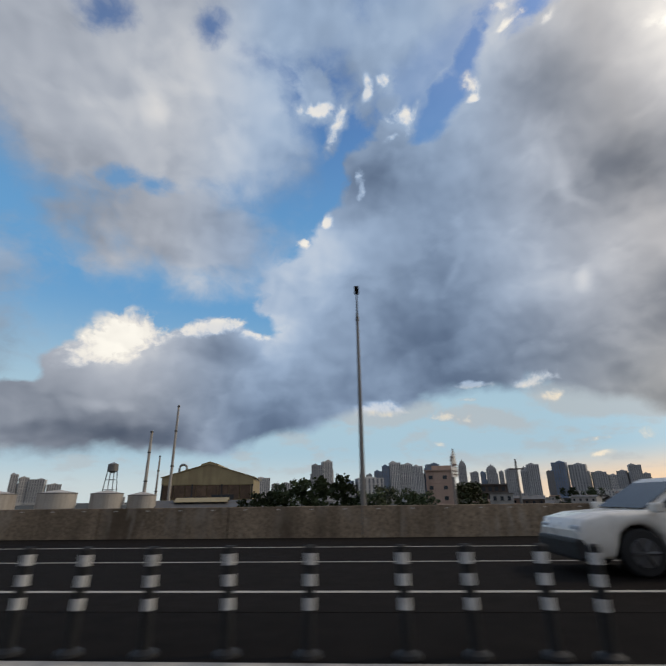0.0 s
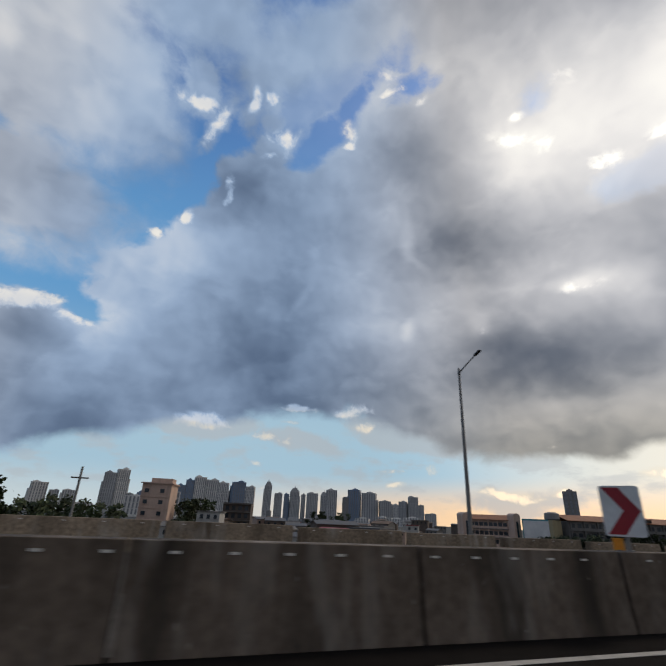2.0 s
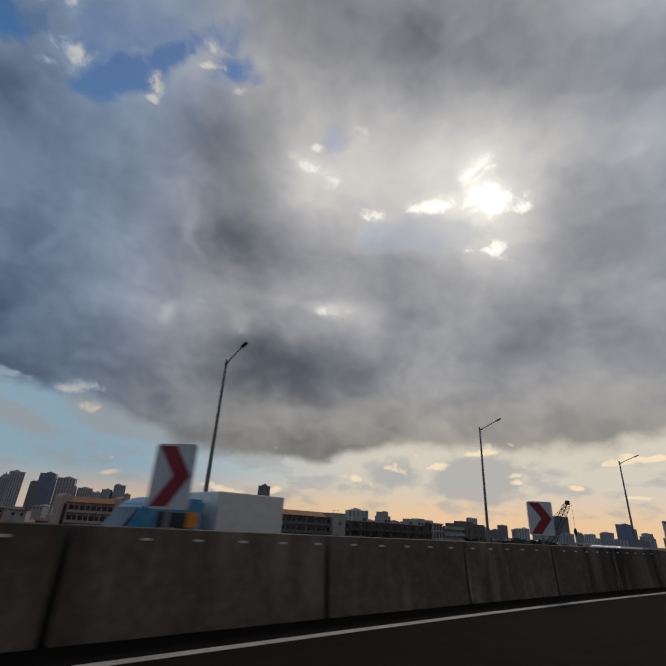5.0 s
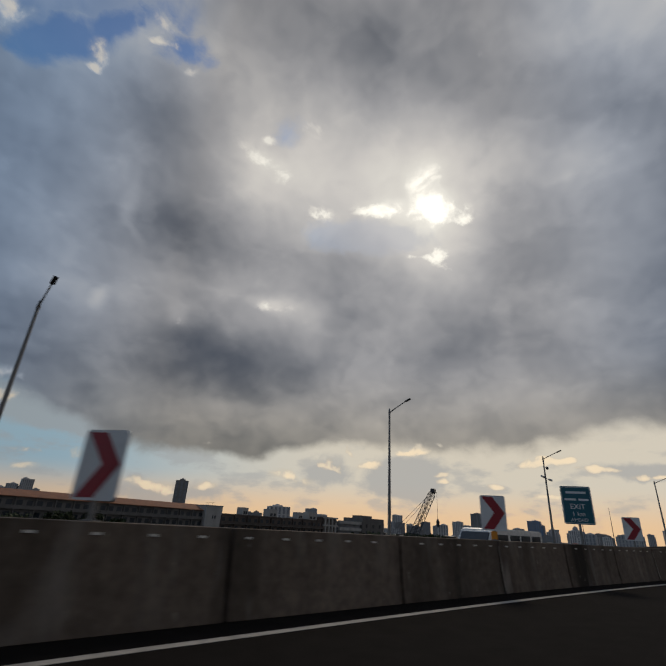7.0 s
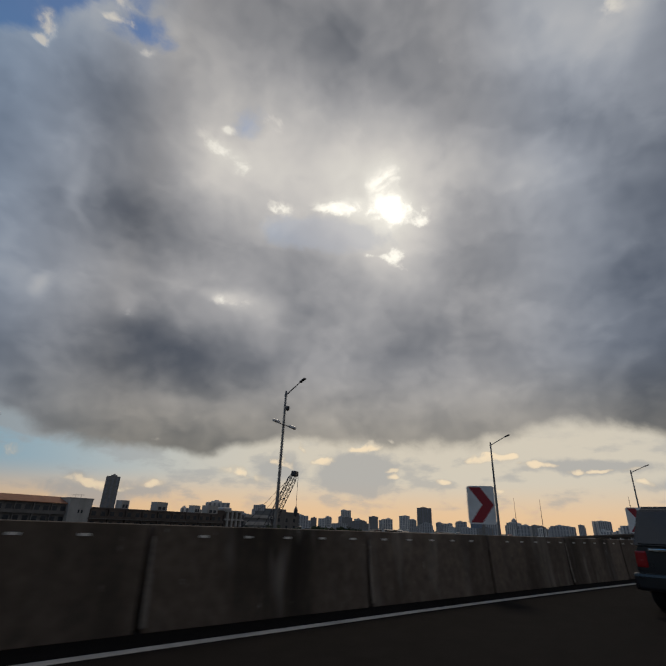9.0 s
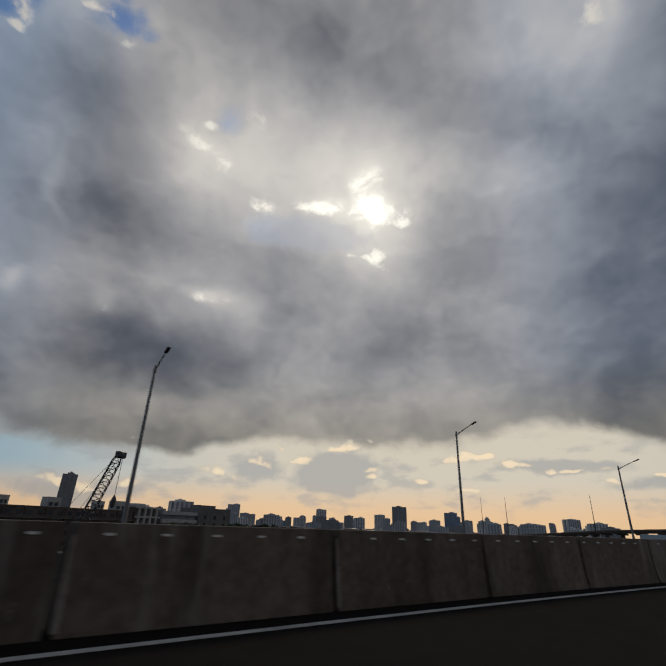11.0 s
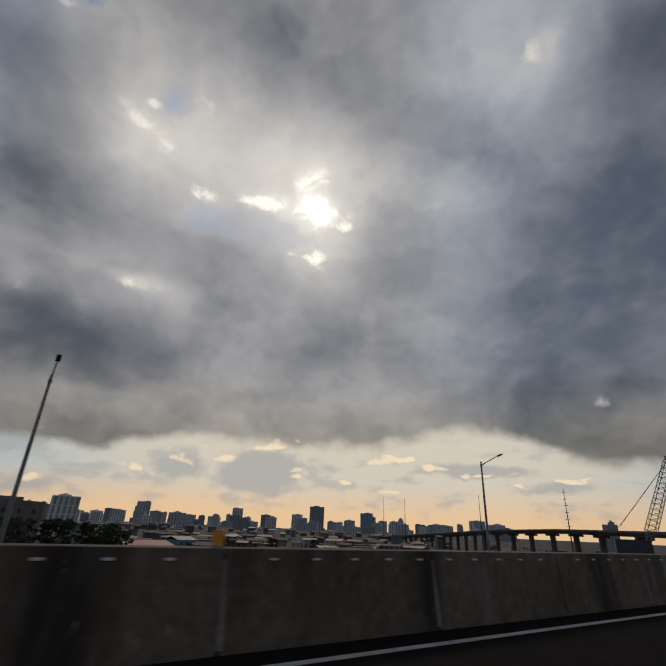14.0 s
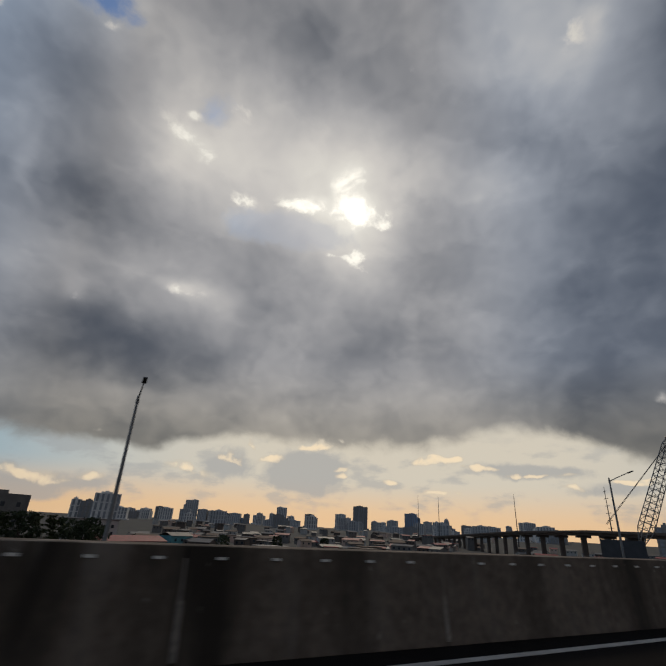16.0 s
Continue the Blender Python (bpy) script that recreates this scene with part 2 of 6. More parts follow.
crisp(-79.4, 33.8, 1.6, 1.3, 24, 0.80)
crisp(-76.3, 33.7, 1.9, 0.5, 3, 0.80)
crisp(-80.6, 32.2, 1.1, 0.7, 5, 0.60)
crisp(-83.1, 37.2, 1.2, 0.8, -13, 0.60)
crisp(-61.0, 38.9, 2.1, 1.1, -6, 0.62)
crisp(-51.5, 43.5, 3.0, 1.7, 11, 0.38)
crisp(-48.3, 45.1, 2.3, 1.3, 24, 0.25)
crisp(-55.4, 41.8, 2.5, 1.7, 19, 0.25)
crisp(-57.8, 48.4, 2.0, 0.9, -9, 0.35)
crisp(-51.5, 46.6, 1.1, 0.6, -14, 0.60)
crisp(-55.9, 26.3, 2.7, 0.9, 0, 0.42)
crisp(-42.5, 22.9, 1.2, 0.8, -13, 0.30)
crisp(-31.8, 21.5, 1.5, 1.1, -51, 0.28)
crisp(-89.3, 54.2, 1.6, 0.9, -2, 0.22)
crisp(-114.5, 52.7, 1.3, 1.9, 20, 0.40)
crisp(-54.4, 26.4, 2.2, 1.0, -2, 0.30)
crisp(-30.4, 51.7, 0.8, 0.8, -2, 0.50)
crisp(-23.9, 46.2, 0.8, 0.5, -36, 0.60)
crisp(-36.4, 50.6, 1.1, 0.6, -27, 0.40)
crisp(-31.0, 51.7, 1.9, 0.5, -12, 0.60)
crisp(-23.3, 45.9, 0.9, 0.7, -17, 0.60)
crisp(-11.6, 44.5, 2.4, 0.6, -21, 0.60)
crisp(-5.3, 37.6, 1.1, 0.5, -57, 0.60)
crisp(-66.6, 8.9, 1.6, 0.6, 20, 0.70)
crisp(-69.6, 7.5, 1.8, 0.5, 1, 0.90)
crisp(-74.6, 9.4, 2.9, 0.6, -3, 1.00)
crisp(-64.5, 7.0, 1.5, 0.6, 6, 0.50)
crisp(-89.0, 7.8, 2.3, 0.6, -1, 1.00)
crisp(-94.4, 7.2, 2.8, 0.4, 3, 1.00)
crisp(-91.8, 8.1, 1.2, 0.5, 0, 0.80)
crisp(-100.4, 6.4, 3.9, 0.3, 3, 0.90)
crisp(-78.8, 5.6, 0.9, 0.3, -2, 0.70)
crisp(-84.5, 5.4, 1.1, 0.4, -2, 0.70)
crisp(-104.5, 4.9, 1.6, 0.4, 11, 0.70)
crisp(-109.4, 5.5, 3.0, 0.3, -6, 0.90)
crisp(-111.7, 6.1, 1.8, 0.2, -6, 0.70)
crisp(-49.5, 3.8, 1.5, 0.4, -5, 0.60)
crisp(-43.5, 3.4, 1.7, 0.4, 0, 0.60)
crisp(-45.9, 3.1, 2.0, 0.3, -5, 0.40)
crisp(-93.2, 4.2, 1.0, 0.4, 9, 0.60)
crisp(-99.9, 14.7, 0.7, 1.1, 3, 0.30)
crisp(-114.5, 14.0, 0.9, 0.6, 7, 0.60)
crisp(-49.1, 8.3, 0.9, 0.5, -7, 0.30)
crisp(-90.3, 4.0, 2.4, 0.4, -2, 0.50)
crisp(-72.9, 3.3, 2.6, 0.3, -3, 0.30)
crisp(-43.8, 3.6, 3.6, 0.5, 1, 0.60)
crisp(-30.4, 3.9, 1.6, 0.4, -3, 0.50)
crisp(-14.2, 3.8, 0.9, 0.4, -4, 0.50)
crisp(-34.8, 6.0, 1.5, 0.7, -3, 0.40)
crisp(-30.4, 5.9, 1.6, 0.5, -1, 0.50)
crisp(-14.0, 6.2, 0.9, 0.5, 2, 0.50)
crisp(6.3, 5.6, 1.5, 0.5, -25, 0.50)
crisp(-74.9, 10.2, 1.4, 0.5, 4, 0.60)
crisp(-64.2, 7.3, 2.3, 0.8, 1, 0.50)
crisp(-59.7, 5.4, 2.8, 0.8, 10, 0.50)
crisp(-78.6, 6.3, 1.1, 0.4, 2, 0.60)
crisp(-78.1, 10.3, 0.6, 0.4, 5, 0.50)

near_sun = step(vcalc("DOT_PRODUCT", way, tuple(heading(SUN_AZ, SUN_EL))), 0.93, 0.995)
# the cloud layer seen in perspective: its lumps flatten and crowd towards the horizon
drift = vcalc("ADD", way, vcalc("SCALE", vcalc("SUBTRACT", n_big.outputs["Color"], HALF), scale=0.10))
layer = vcalc("SCALE", drift, scale=calc("DIVIDE", 1.0, calc("ADD", calc("MAXIMUM", height, 0.0), 0.42)))


def billow(scale, octaves, where):
    """Round heads with creases between them, centred on nought."""
    total, share = None, 1.0
    for k in range(octaves):
        n = cloud_noise(scale * 2.13**k, 0.0, 0.5, where, 1.0).outputs["Fac"]
        lobe = calc("MULTIPLY", calc("ABSOLUTE", calc("SUBTRACT", n, 0.5)), 2.0 * share)
        total = lobe if total is None else calc("ADD", total, lobe)
        share *= 0.55
    return calc("SUBTRACT", total, 0.22 * (1 - 0.55**octaves) / 0.45)


lump = calc("SUBTRACT", cloud_noise(3.5, 3.5, 0.43, layer, 1.0).outputs["Fac"], 0.5)
curd = billow(9.0, 4, bent)
wisp = calc("SUBTRACT", cloud_noise(14.0, 5.0, 0.6, bent, 1.3).outputs["Fac"], 0.5)
puff = calc("SUBTRACT", cloud_noise(6.0, 3.0, 0.45, soft_way, 1.1).outputs["Fac"], 0.5)
puff_off = calc("SUBTRACT", cloud_noise(6.0, 3.0, 0.45, vcalc("ADD", soft_way, tuple(heading(SUN_AZ, 50) * 0.02)), 1.1).outputs["Fac"], 0.5)
relief = calc("MULTIPLY", calc("SUBTRACT", puff, puff_off), 0.50)

torn = calc("SUBTRACT", cloud_noise(30.0, 5.0, 0.6, bent, 1.2).outputs["Fac"], 0.5)
fringe = calc("ADD", fields["lit"], calc("ADD", calc("MULTIPLY", curd, 1.1), calc("ADD", calc("MULTIPLY", wisp, 1.9), calc("MULTIPLY", torn, 2.4))))
fringe = calc("MULTIPLY", step(fringe, 0.14, 1.15), step(fields["lit"], 0.0, 0.60))

# where there is cloud: the high soft cloud, thin veils, torn wisps, the great sheet with its crisp edge, the cumulus
ragged = calc("ADD", calc("MULTIPLY", curd, 1.6), calc("MULTIPLY", wisp, 3.0))
n_edge = heading(-28.0, 52.1).cross(heading(4.7, 25.2)).normalized()
if n_edge.dot(heading(-60, 30)) < 0:
    n_edge = -n_edge
n_wall = heading(-36, 0).cross(Vector((0, 0, 1)))
if n_wall.dot(heading(-60, 30)) < 0:
    n_wall = -n_wall
sheet = calc("SMOOTH_MAX", calc("MULTIPLY", vcalc("DOT_PRODUCT", bent, tuple(n_edge)), DEG), calc("MULTIPLY", vcalc("DOT_PRODUCT", bent, tuple(n_wall)), DEG), 2.0)
sheet = calc("ADD", calc("SMOOTH_MAX", sheet, heap(CLOUD_EDGE), 1.5), ragged)
a_sheet = step(sheet, -0.5, 1.0)
a_high = step(calc("ADD", heap(HIGH_CLOUD, 3.0), calc("ADD", calc("MULTIPLY", puff, 9.0), calc("MULTIPLY", wisp, 7.0))), -3.2, 3.6)
a_veil = calc("MULTIPLY", step(calc("ADD", heap(VEILS, 2.0), calc("MULTIPLY", wisp, 12.0)), -3.5, 3.5), 0.62)
a_wisp = calc("MULTIPLY", step(calc("ADD", heap(WISPS, 0.4), calc("MULTIPLY", wisp, 5.0)), -0.9, 0.9), 0.85)
cumulus = calc("ADD", heap(CUMULUS, 0.8), calc("MULTIPLY", ragged, 0.6))
a_cumulus = step(cumulus, -0.35, 0.55)
thin = calc("SUBTRACT", 1.0, a_sheet)
for a in (a_high, a_veil, a_wisp, a_cumulus):
    thin = calc("MULTIPLY", thin, calc("SUBTRACT", 1.0, a))
hole = step(calc("ADD", heap(HOLES, 0.6), calc("MULTIPLY", wisp, 5.0)), -0.9, 1.5)
thin = calc("MAXIMUM", thin, calc("MULTIPLY", hole, step(azimuth, -46.0, -40.0, 0.45, 0.85)))
# the ragged base of the layer above the horizon
base = ramp(
    calc("DIVIDE", calc("ADD", azimuth, 125.0), 170.0),
    [((a + 125) / 170, (b / 15,) * 3) for a, b in ((-125, 7.5), (-114, 7.4), (-109, 8.2), (-103, 11.4), (-94, 11.2), (-88, 8.8), (-80, 8.8), (-72, 10.0), (-66, 9.6), (-58, 8.4), (-50, 7.4), (-42, 7.2), (-33, 10.0), (-24, 12.6), (-12, 11.6), (-1, 9.2), (8, 6.8), (15, 5.6), (26, 5.4), (45, 4.6))],
)
over_base = calc("SUBTRACT", elevation, calc("MULTIPLY", base, 15.0))
over_base = calc("ADD", over_base, calc("ADD", calc("MULTIPLY", wisp, 2.2), calc("MULTIPLY", puff, 6.0)))
a_base = step(over_base, -1.0, 1.0)
low_lump = step(calc("ADD", heap(LOW_LUMPS, 0.3), calc("ADD", calc("MULTIPLY", torn, 2.0), calc("MULTIPLY", wisp, 3.0))), -0.8, 0.9)
covered = calc("MULTIPLY", calc("SUBTRACT", 1.0, thin), a_base)
covered = calc("MAXIMUM", covered, fringe)

tone = calc("ADD", fields["tone"], calc("MULTIPLY_ADD", lump, -0.08, BASE_TONE))
tone = calc("ADD", tone, relief)
# darker scud and paler heads within the layer, with edges of their own
scud = cloud_noise(4.4, 5.0, 0.5, soft_way, 1.5).outputs["Fac"]
tone = calc("MULTIPLY_ADD", step(scud, 0.50, 0.59), -0.050, tone)
tone = calc("MULTIPLY_ADD", step(scud, 0.47, 0.38), 0.055, tone)
tone = calc("ADD", tone, calc("ADD", calc("MULTIPLY", puff, 0.14), calc("MULTIPLY", wisp, 0.03)))
# thin edges let more light through, thick bases less
tone = calc("MULTIPLY_ADD", calc("MULTIPLY", calc("SUBTRACT", 1.0, a_high), calc("MULTIPLY", a_sheet, step(sheet, 6.0, 0.0))), 0.06, tone)
tone = calc("MULTIPLY_ADD", calc("MULTIPLY", step(over_base, 5.5, 1.0), step(over_base, -0.6, 0.8)), -0.05, tone)
tone = calc("MULTIPLY_ADD", fringe, calc("MULTIPLY_ADD", near_sun, 0.28, 0.36), tone)
tone = calc("ADD", calc("MULTIPLY", calc("EXPONENT", calc("MULTIPLY", calc("SUBTRACT", calc("MINIMUM", tone, 0.28), 0.28), 3.6)), 0.28), calc("MAXIMUM", calc("SUBTRACT", tone, 0.28), 0.0))

# unseen sky behind the view: overcast and dimming added to darken the foreground
behind = step(vcalc("DOT_PRODUCT", way, tuple(heading(-42, 22))), 0.16, -0.30)
tone = calc("MULTIPLY", tone, calc("MULTIPLY_ADD", behind, -0.22, 1.0))

cloud = ramp(
    tone,
    [
        (0.0, (0.030, 0.036, 0.046)),
        (0.12, (0.100, 0.116, 0.148)),
        (0.30, (0.285, 0.293, 0.318)),
        (0.48, (0.475, 0.470, 0.482)),
        (0.75, (0.80, 0.775, 0.75)),
        (1.0, (1.0, 0.985, 0.93)),
    ],
)
over = calc("MULTIPLY", calc("MAXIMUM", calc("SUBTRACT", tone, 0.95), 0.0), 0.9)
cloud = vcalc("ADD", cloud, vcalc("SCALE", (1.0, 0.95, 0.82), scale=over))

sunward = vcalc("DOT_PRODUCT", way, tuple(heading(SUN_AZ - 8, 0)))
# the sheet is thin and bluish towards the open sky, and a little so far from the sun
cool = calc("MULTIPLY", step(azimuth, -48.0, -14.0), step(azimuth, 26.0, 8.0, 0.42, 1.0))
cool = calc("MULTIPLY", calc("MAXIMUM", cool, calc("MULTIPLY", step(azimuth, -88.0, -108.0, 0.10, 0.40), step(elevation, 10.0, 20.0))), step(tone, 0.95, 0.45))
cloud = blend(cool, cloud, blend(1.0, cloud, (0.70, 0.96, 1.33, 1), "MULTIPLY"))

nishita = wnode("ShaderNodeTexSky")
nishita.sky_type = "NISHITA"
nishita.sun_disc = False
nishita.sun_elevation = radians(SUN_EL)
nishita.sun_rotation = radians(-SUN_AZ)
nishita.ozone_density = 4.0
nishita.dust_density = 0.6
blue = blend(1.0, vcalc("SCALE", nishita.outputs[0], scale=0.13), (0.72, 0.98, 1.22, 1), "MULTIPLY")
# lower down the blue pales
blue = blend(step(elevation, 53.0, 27.0), blue, (0.14, 0.37, 0.68, 1))

low = step(height, 0.36, 0.06)
warm = calc("MULTIPLY", low, step(sunward, 0.15, 0.95))
blue = blend(near_sun, blue, (0.56, 0.60, 0.70, 1))
low_air = blend(step(sunward, 0.58, 0.97), (0.42, 0.62, 0.76, 1), (0.86, 0.80, 0.68, 1))
ground_air = blend(step(sunward, 0.1, 0.75), (0.62, 0.72, 0.76, 1), (1.08, 0.74, 0.44, 1))
haze = blend(step(height, 0.42, 0.17), blue, low_air)
haze = blend(step(height, 0.10, 0.01), haze, ground_air)
# small cumulus low over the city
far_cloud = wnode("ShaderNodeTexNoise")
flat = wnode("ShaderNodeVectorMath")
flat.operation = "MULTIPLY"
feed(flat.inputs[0], way)
flat.inputs[1].default_value = (1, 1, 2.6)
feed(far_cloud.inputs["Vector"], flat.outputs[0])
far_cloud.inputs["Scale"].default_value = 11.0
far_cloud.inputs["Detail"].default_value = 6.0
far_cloud.inputs["Roughness"].default_value = 0.55
bank = calc("MULTIPLY", step(far_cloud.outputs["Fac"], 0.50, 0.66), calc("MULTIPLY", step(height, 0.005, 0.05), step(height, 0.22, 0.12)))
bank = calc("MAXIMUM", calc("MULTIPLY", bank, 0.5), calc("MULTIPLY", low_lump, 0.68))
bank_colour = blend(step(sunward, 0.2, 0.95), (0.50, 0.54, 0.58, 1), (0.47, 0.49, 0.51, 1))
haze = blend(bank, haze, bank_colour)
lit_rim = blend(step(sunward, 0.1, 0.8), (0.80, 0.76, 0.68, 1), (1.30, 1.06, 0.74, 1))
haze = blend(calc("MULTIPLY", fringe, 0.78), haze, lit_rim)
covered = calc("MULTIPLY", covered, step(calc("MULTIPLY", fringe, step(over_base, 0.5, -1.0)), 0.6, 0.0))
sky_colour = blend(calc("MAXIMUM", covered, behind), haze, blend(warm, cloud, blend(1.0, cloud, (1.10, 1.03, 0.85, 1), "MULTIPLY")))
# the half of the sky towards the sun is the brighter one
sky_colour = vcalc("SCALE", sky_colour, scale=step(vcalc("DOT_PRODUCT", way, tuple(heading(SUN_AZ - 4, 20))), 0.55, 0.95, 0.90, 1.16))
back = wnode("ShaderNodeBackground")
feed(back.inputs[0], sky_colour)
back.inputs[1].default_value = 1.0
feed(wnode("ShaderNodeOutputWorld").inputs[0], back.outputs[0])

sun = new("sun", bpy.data.lights.new("sun", "SUN"))
sun.data.energy, sun.data.angle, sun.data.color = 0.9, radians(10), (1.0, 0.86, 0.68)
sun.matrix_world = look((0, 0, 300), Vector((0, 0, 300)) - heading(SUN_AZ, SUN_EL))

# ---- materials ----
def surface(name, colour, rough=0.8, metal=0.0, spread=0.25, grain=3.0, bump=0.15, stain=None, stain_amount=0.5, streak=False, wear=1.2, coat=0.0, drip=None, drip_amount=0.4, gloss=0.5):
    """A surface with grain, larger patches and, if asked, stains; streak runs them downwards."""
    m = bpy.data.materials.new(name)
    m.use_nodes = True
    nt = m.node_tree
    b = nt.nodes["Principled BSDF"]
    b.inputs["Roughness"].default_value = rough
    b.inputs["Metallic"].default_value = metal
    b.inputs["Specular IOR Level"].default_value = gloss
    b.inputs["Coat Weight"].default_value = coat
    pos = nt.nodes.new("ShaderNodeNewGeometry")

    def noise_at(scale, detail, squash=(1, 1, 1)):
        mp = nt.nodes.new("ShaderNodeMapping")
        mp.inputs[3].default_value = squash
        nt.links.new(pos.outputs["Position"], mp.inputs[0])
        n = nt.nodes.new("ShaderNodeTexNoise")
        n.inputs["Scale"].default_value = scale
        n.inputs["Detail"].default_value = detail
        nt.links.new(mp.outputs[0], n.inputs["Vector"])
        return n.outputs["Fac"]

    def mix(fac, a, c, mode="MIX"):
        n = nt.nodes.new("ShaderNodeMix")
        n.data_type, n.blend_type = "RGBA", mode
        for s, v in ((n.inputs[0], fac), (n.inputs[6], a), (n.inputs[7], c)):
            if isinstance(v, bpy.types.NodeSocket):
                nt.links.new(v, s)
            else:
                s.default_value = v
        return n.outputs[2]

    def band(v, a, c, lo, hi):
        n = nt.nodes.new("ShaderNodeMapRange")
        nt.links.new(v, n.inputs[0])
        for i, x in enumerate((a, c, lo, hi)):
            n.inputs[i + 1].default_value = x
        return n.outputs[0]

    info = nt.nodes.new("ShaderNodeObjectInfo")
    fine, broad = noise_at(grain * 6, 6), noise_at(grain * 0.35, 4)
    col = mix(1.0, (*colour, 1), mix(band(fine, 0.3, 0.7, 0, 1), (1 - spread,) * 3 + (1,), (1 + spread,) * 3 + (1,)), "MULTIPLY")
    col = mix(1.0, col, mix(band(broad, 0.3, 0.7, 0, 1), (1 - spread * 0.8,) * 3 + (1,), (1 + spread * 0.6,) * 3 + (1,)), "MULTIPLY")
    tint = band(info.outputs["Random"], 0, 1, 1 - spread * 0.45, 1 + spread * 0.45)
    vm = nt.nodes.new("ShaderNodeVectorMath")
    vm.operation = "SCALE"
    nt.links.new(col, vm.inputs[0])
    nt.links.new(tint, vm.inputs["Scale"])
    col = vm.outputs[0]
    if stain:
        s = noise_at(wear, 5, (1, 1, 0.12) if streak else (1, 1, 1))
        col = mix(band(s, 0.50, 0.68, 0, stain_amount), col, (*stain, 1))
    if drip:
        d = noise_at(2.6, 6, (1, 1, 0.22))
        where = noise_at(0.32, 3)
        gate = nt.nodes.new("ShaderNodeMath")
        gate.operation = "MULTIPLY"
        nt.links.new(band(d, 0.50, 0.72, 0, 1), gate.inputs[0])
        nt.links.new(band(where, 0.44, 0.62, 0, drip_amount), gate.inputs[1])
        col = mix(gate.outputs[0], col, (*drip, 1))
        fleck = noise_at(9, 3, (1, 1, 0.6))
        col = mix(band(fleck, 0.70, 0.74, 0, 0.5), col, (*drip, 1))
    nt.links.new(col, b.inputs["Base Color"])
    nt.links.new(band(fine, 0.3, 0.7, max(rough - 0.1, 0.02), min(rough + 0.1, 1)), b.inputs["Roughness"])
    if bump:
        bp = nt.nodes.new("ShaderNodeBump")
        bp.inputs["Strength"].default_value = bump
        bp.inputs["Distance"].default_value = 0.02
        nt.links.new(fine, bp.inputs["Height"])
        nt.links.new(bp.outputs[0], b.inputs["Normal"])
    return m


ASPHALT = surface("asphalt", (0.0155, 0.0128, 0.0112), 0.95, gloss=0.05, spread=0.3, grain=8, bump=0.4, stain=(0.016, 0.0135, 0.012), wear=0.25)
PAINT = surface("road_paint", (0.47, 0.43, 0.37), 0.75, spread=0.2, grain=6, bump=0.1, stain=(0.22, 0.21, 0.2), wear=3)
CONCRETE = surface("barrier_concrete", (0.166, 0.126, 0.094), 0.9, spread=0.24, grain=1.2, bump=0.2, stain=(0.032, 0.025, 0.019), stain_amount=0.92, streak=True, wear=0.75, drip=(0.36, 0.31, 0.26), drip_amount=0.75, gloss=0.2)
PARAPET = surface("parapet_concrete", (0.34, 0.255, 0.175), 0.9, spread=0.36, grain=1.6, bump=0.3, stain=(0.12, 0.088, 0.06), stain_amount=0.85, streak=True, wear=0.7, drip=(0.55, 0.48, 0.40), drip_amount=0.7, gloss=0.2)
DECK = surface("deck_concrete", (0.32, 0.31, 0.29), 0.9, spread=0.2, grain=1, stain=(0.15, 0.14, 0.13), streak=True, wear=0.4)
GROUND = surface("ground_earth", (0.05, 0.047, 0.04), 0.95, spread=0.35, grain=0.15, bump=0.1, stain=(0.035, 0.045, 0.025), wear=0.02)
STEEL = surface("galvanised_steel", (0.24, 0.23, 0.22), 0.5, 0.45, spread=0.1, grain=3, bump=0.05)
DARK_STEEL = surface("dark_steel", (0.07, 0.07, 0.075), 0.5, 0.5, spread=0.15, grain=3, bump=0.05)
WHITE_PAINT = surface("sign_white", (0.78, 0.78, 0.76), 0.45, spread=0.06, grain=2, bump=0.03, stain=(0.5, 0.48, 0.44), stain_amount=0.3, wear=3)
RED_PAINT = surface("sign_red", (0.34, 0.018, 0.028), 0.4, spread=0.08, grain=2, bump=0.03)
REFLECTOR = surface("reflector_white", (0.80, 0.75, 0.66), 0.3, spread=0.05, grain=5, bump=0.0)
BLACK_RUBBER = surface("black_rubber", (0.018, 0.018, 0.019), 0.7, spread=0.2, grain=6, bump=0.1)
BAND_WHITE = surface("band_white", (0.72, 0.71, 0.69), 0.5, spread=0.1, grain=8, bump=0.03, stain=(0.3, 0.28, 0.26), wear=6)

# ---- helpers for meshes ----
def thing(name, m=None, label="", category="", group="", kind=""):
    ob = new(name)
    ob.empty_display_size = 0.3
    if m is not None:
        ob.matrix_world = m
    return tagged(ob, label, category, group, kind)


def mesh_of(bm, name, material):
    bmesh.ops.recalc_face_normals(bm, faces=bm.faces)
    me = bpy.data.meshes.new(name)
    bm.to_mesh(me)
    bm.free()
    me.materials.append(material)
    return me


def part(name, bm, material, parent=None, label="", m=None):
    me = bm if isinstance(bm, bpy.types.Mesh) else mesh_of(bm, name, material)
    ob = new(name, me)
    if parent is not None:
        ob.parent = parent
    if m is not None:
        ob.matrix_basis = m
    if label:
        tagged(ob, label)
    return ob


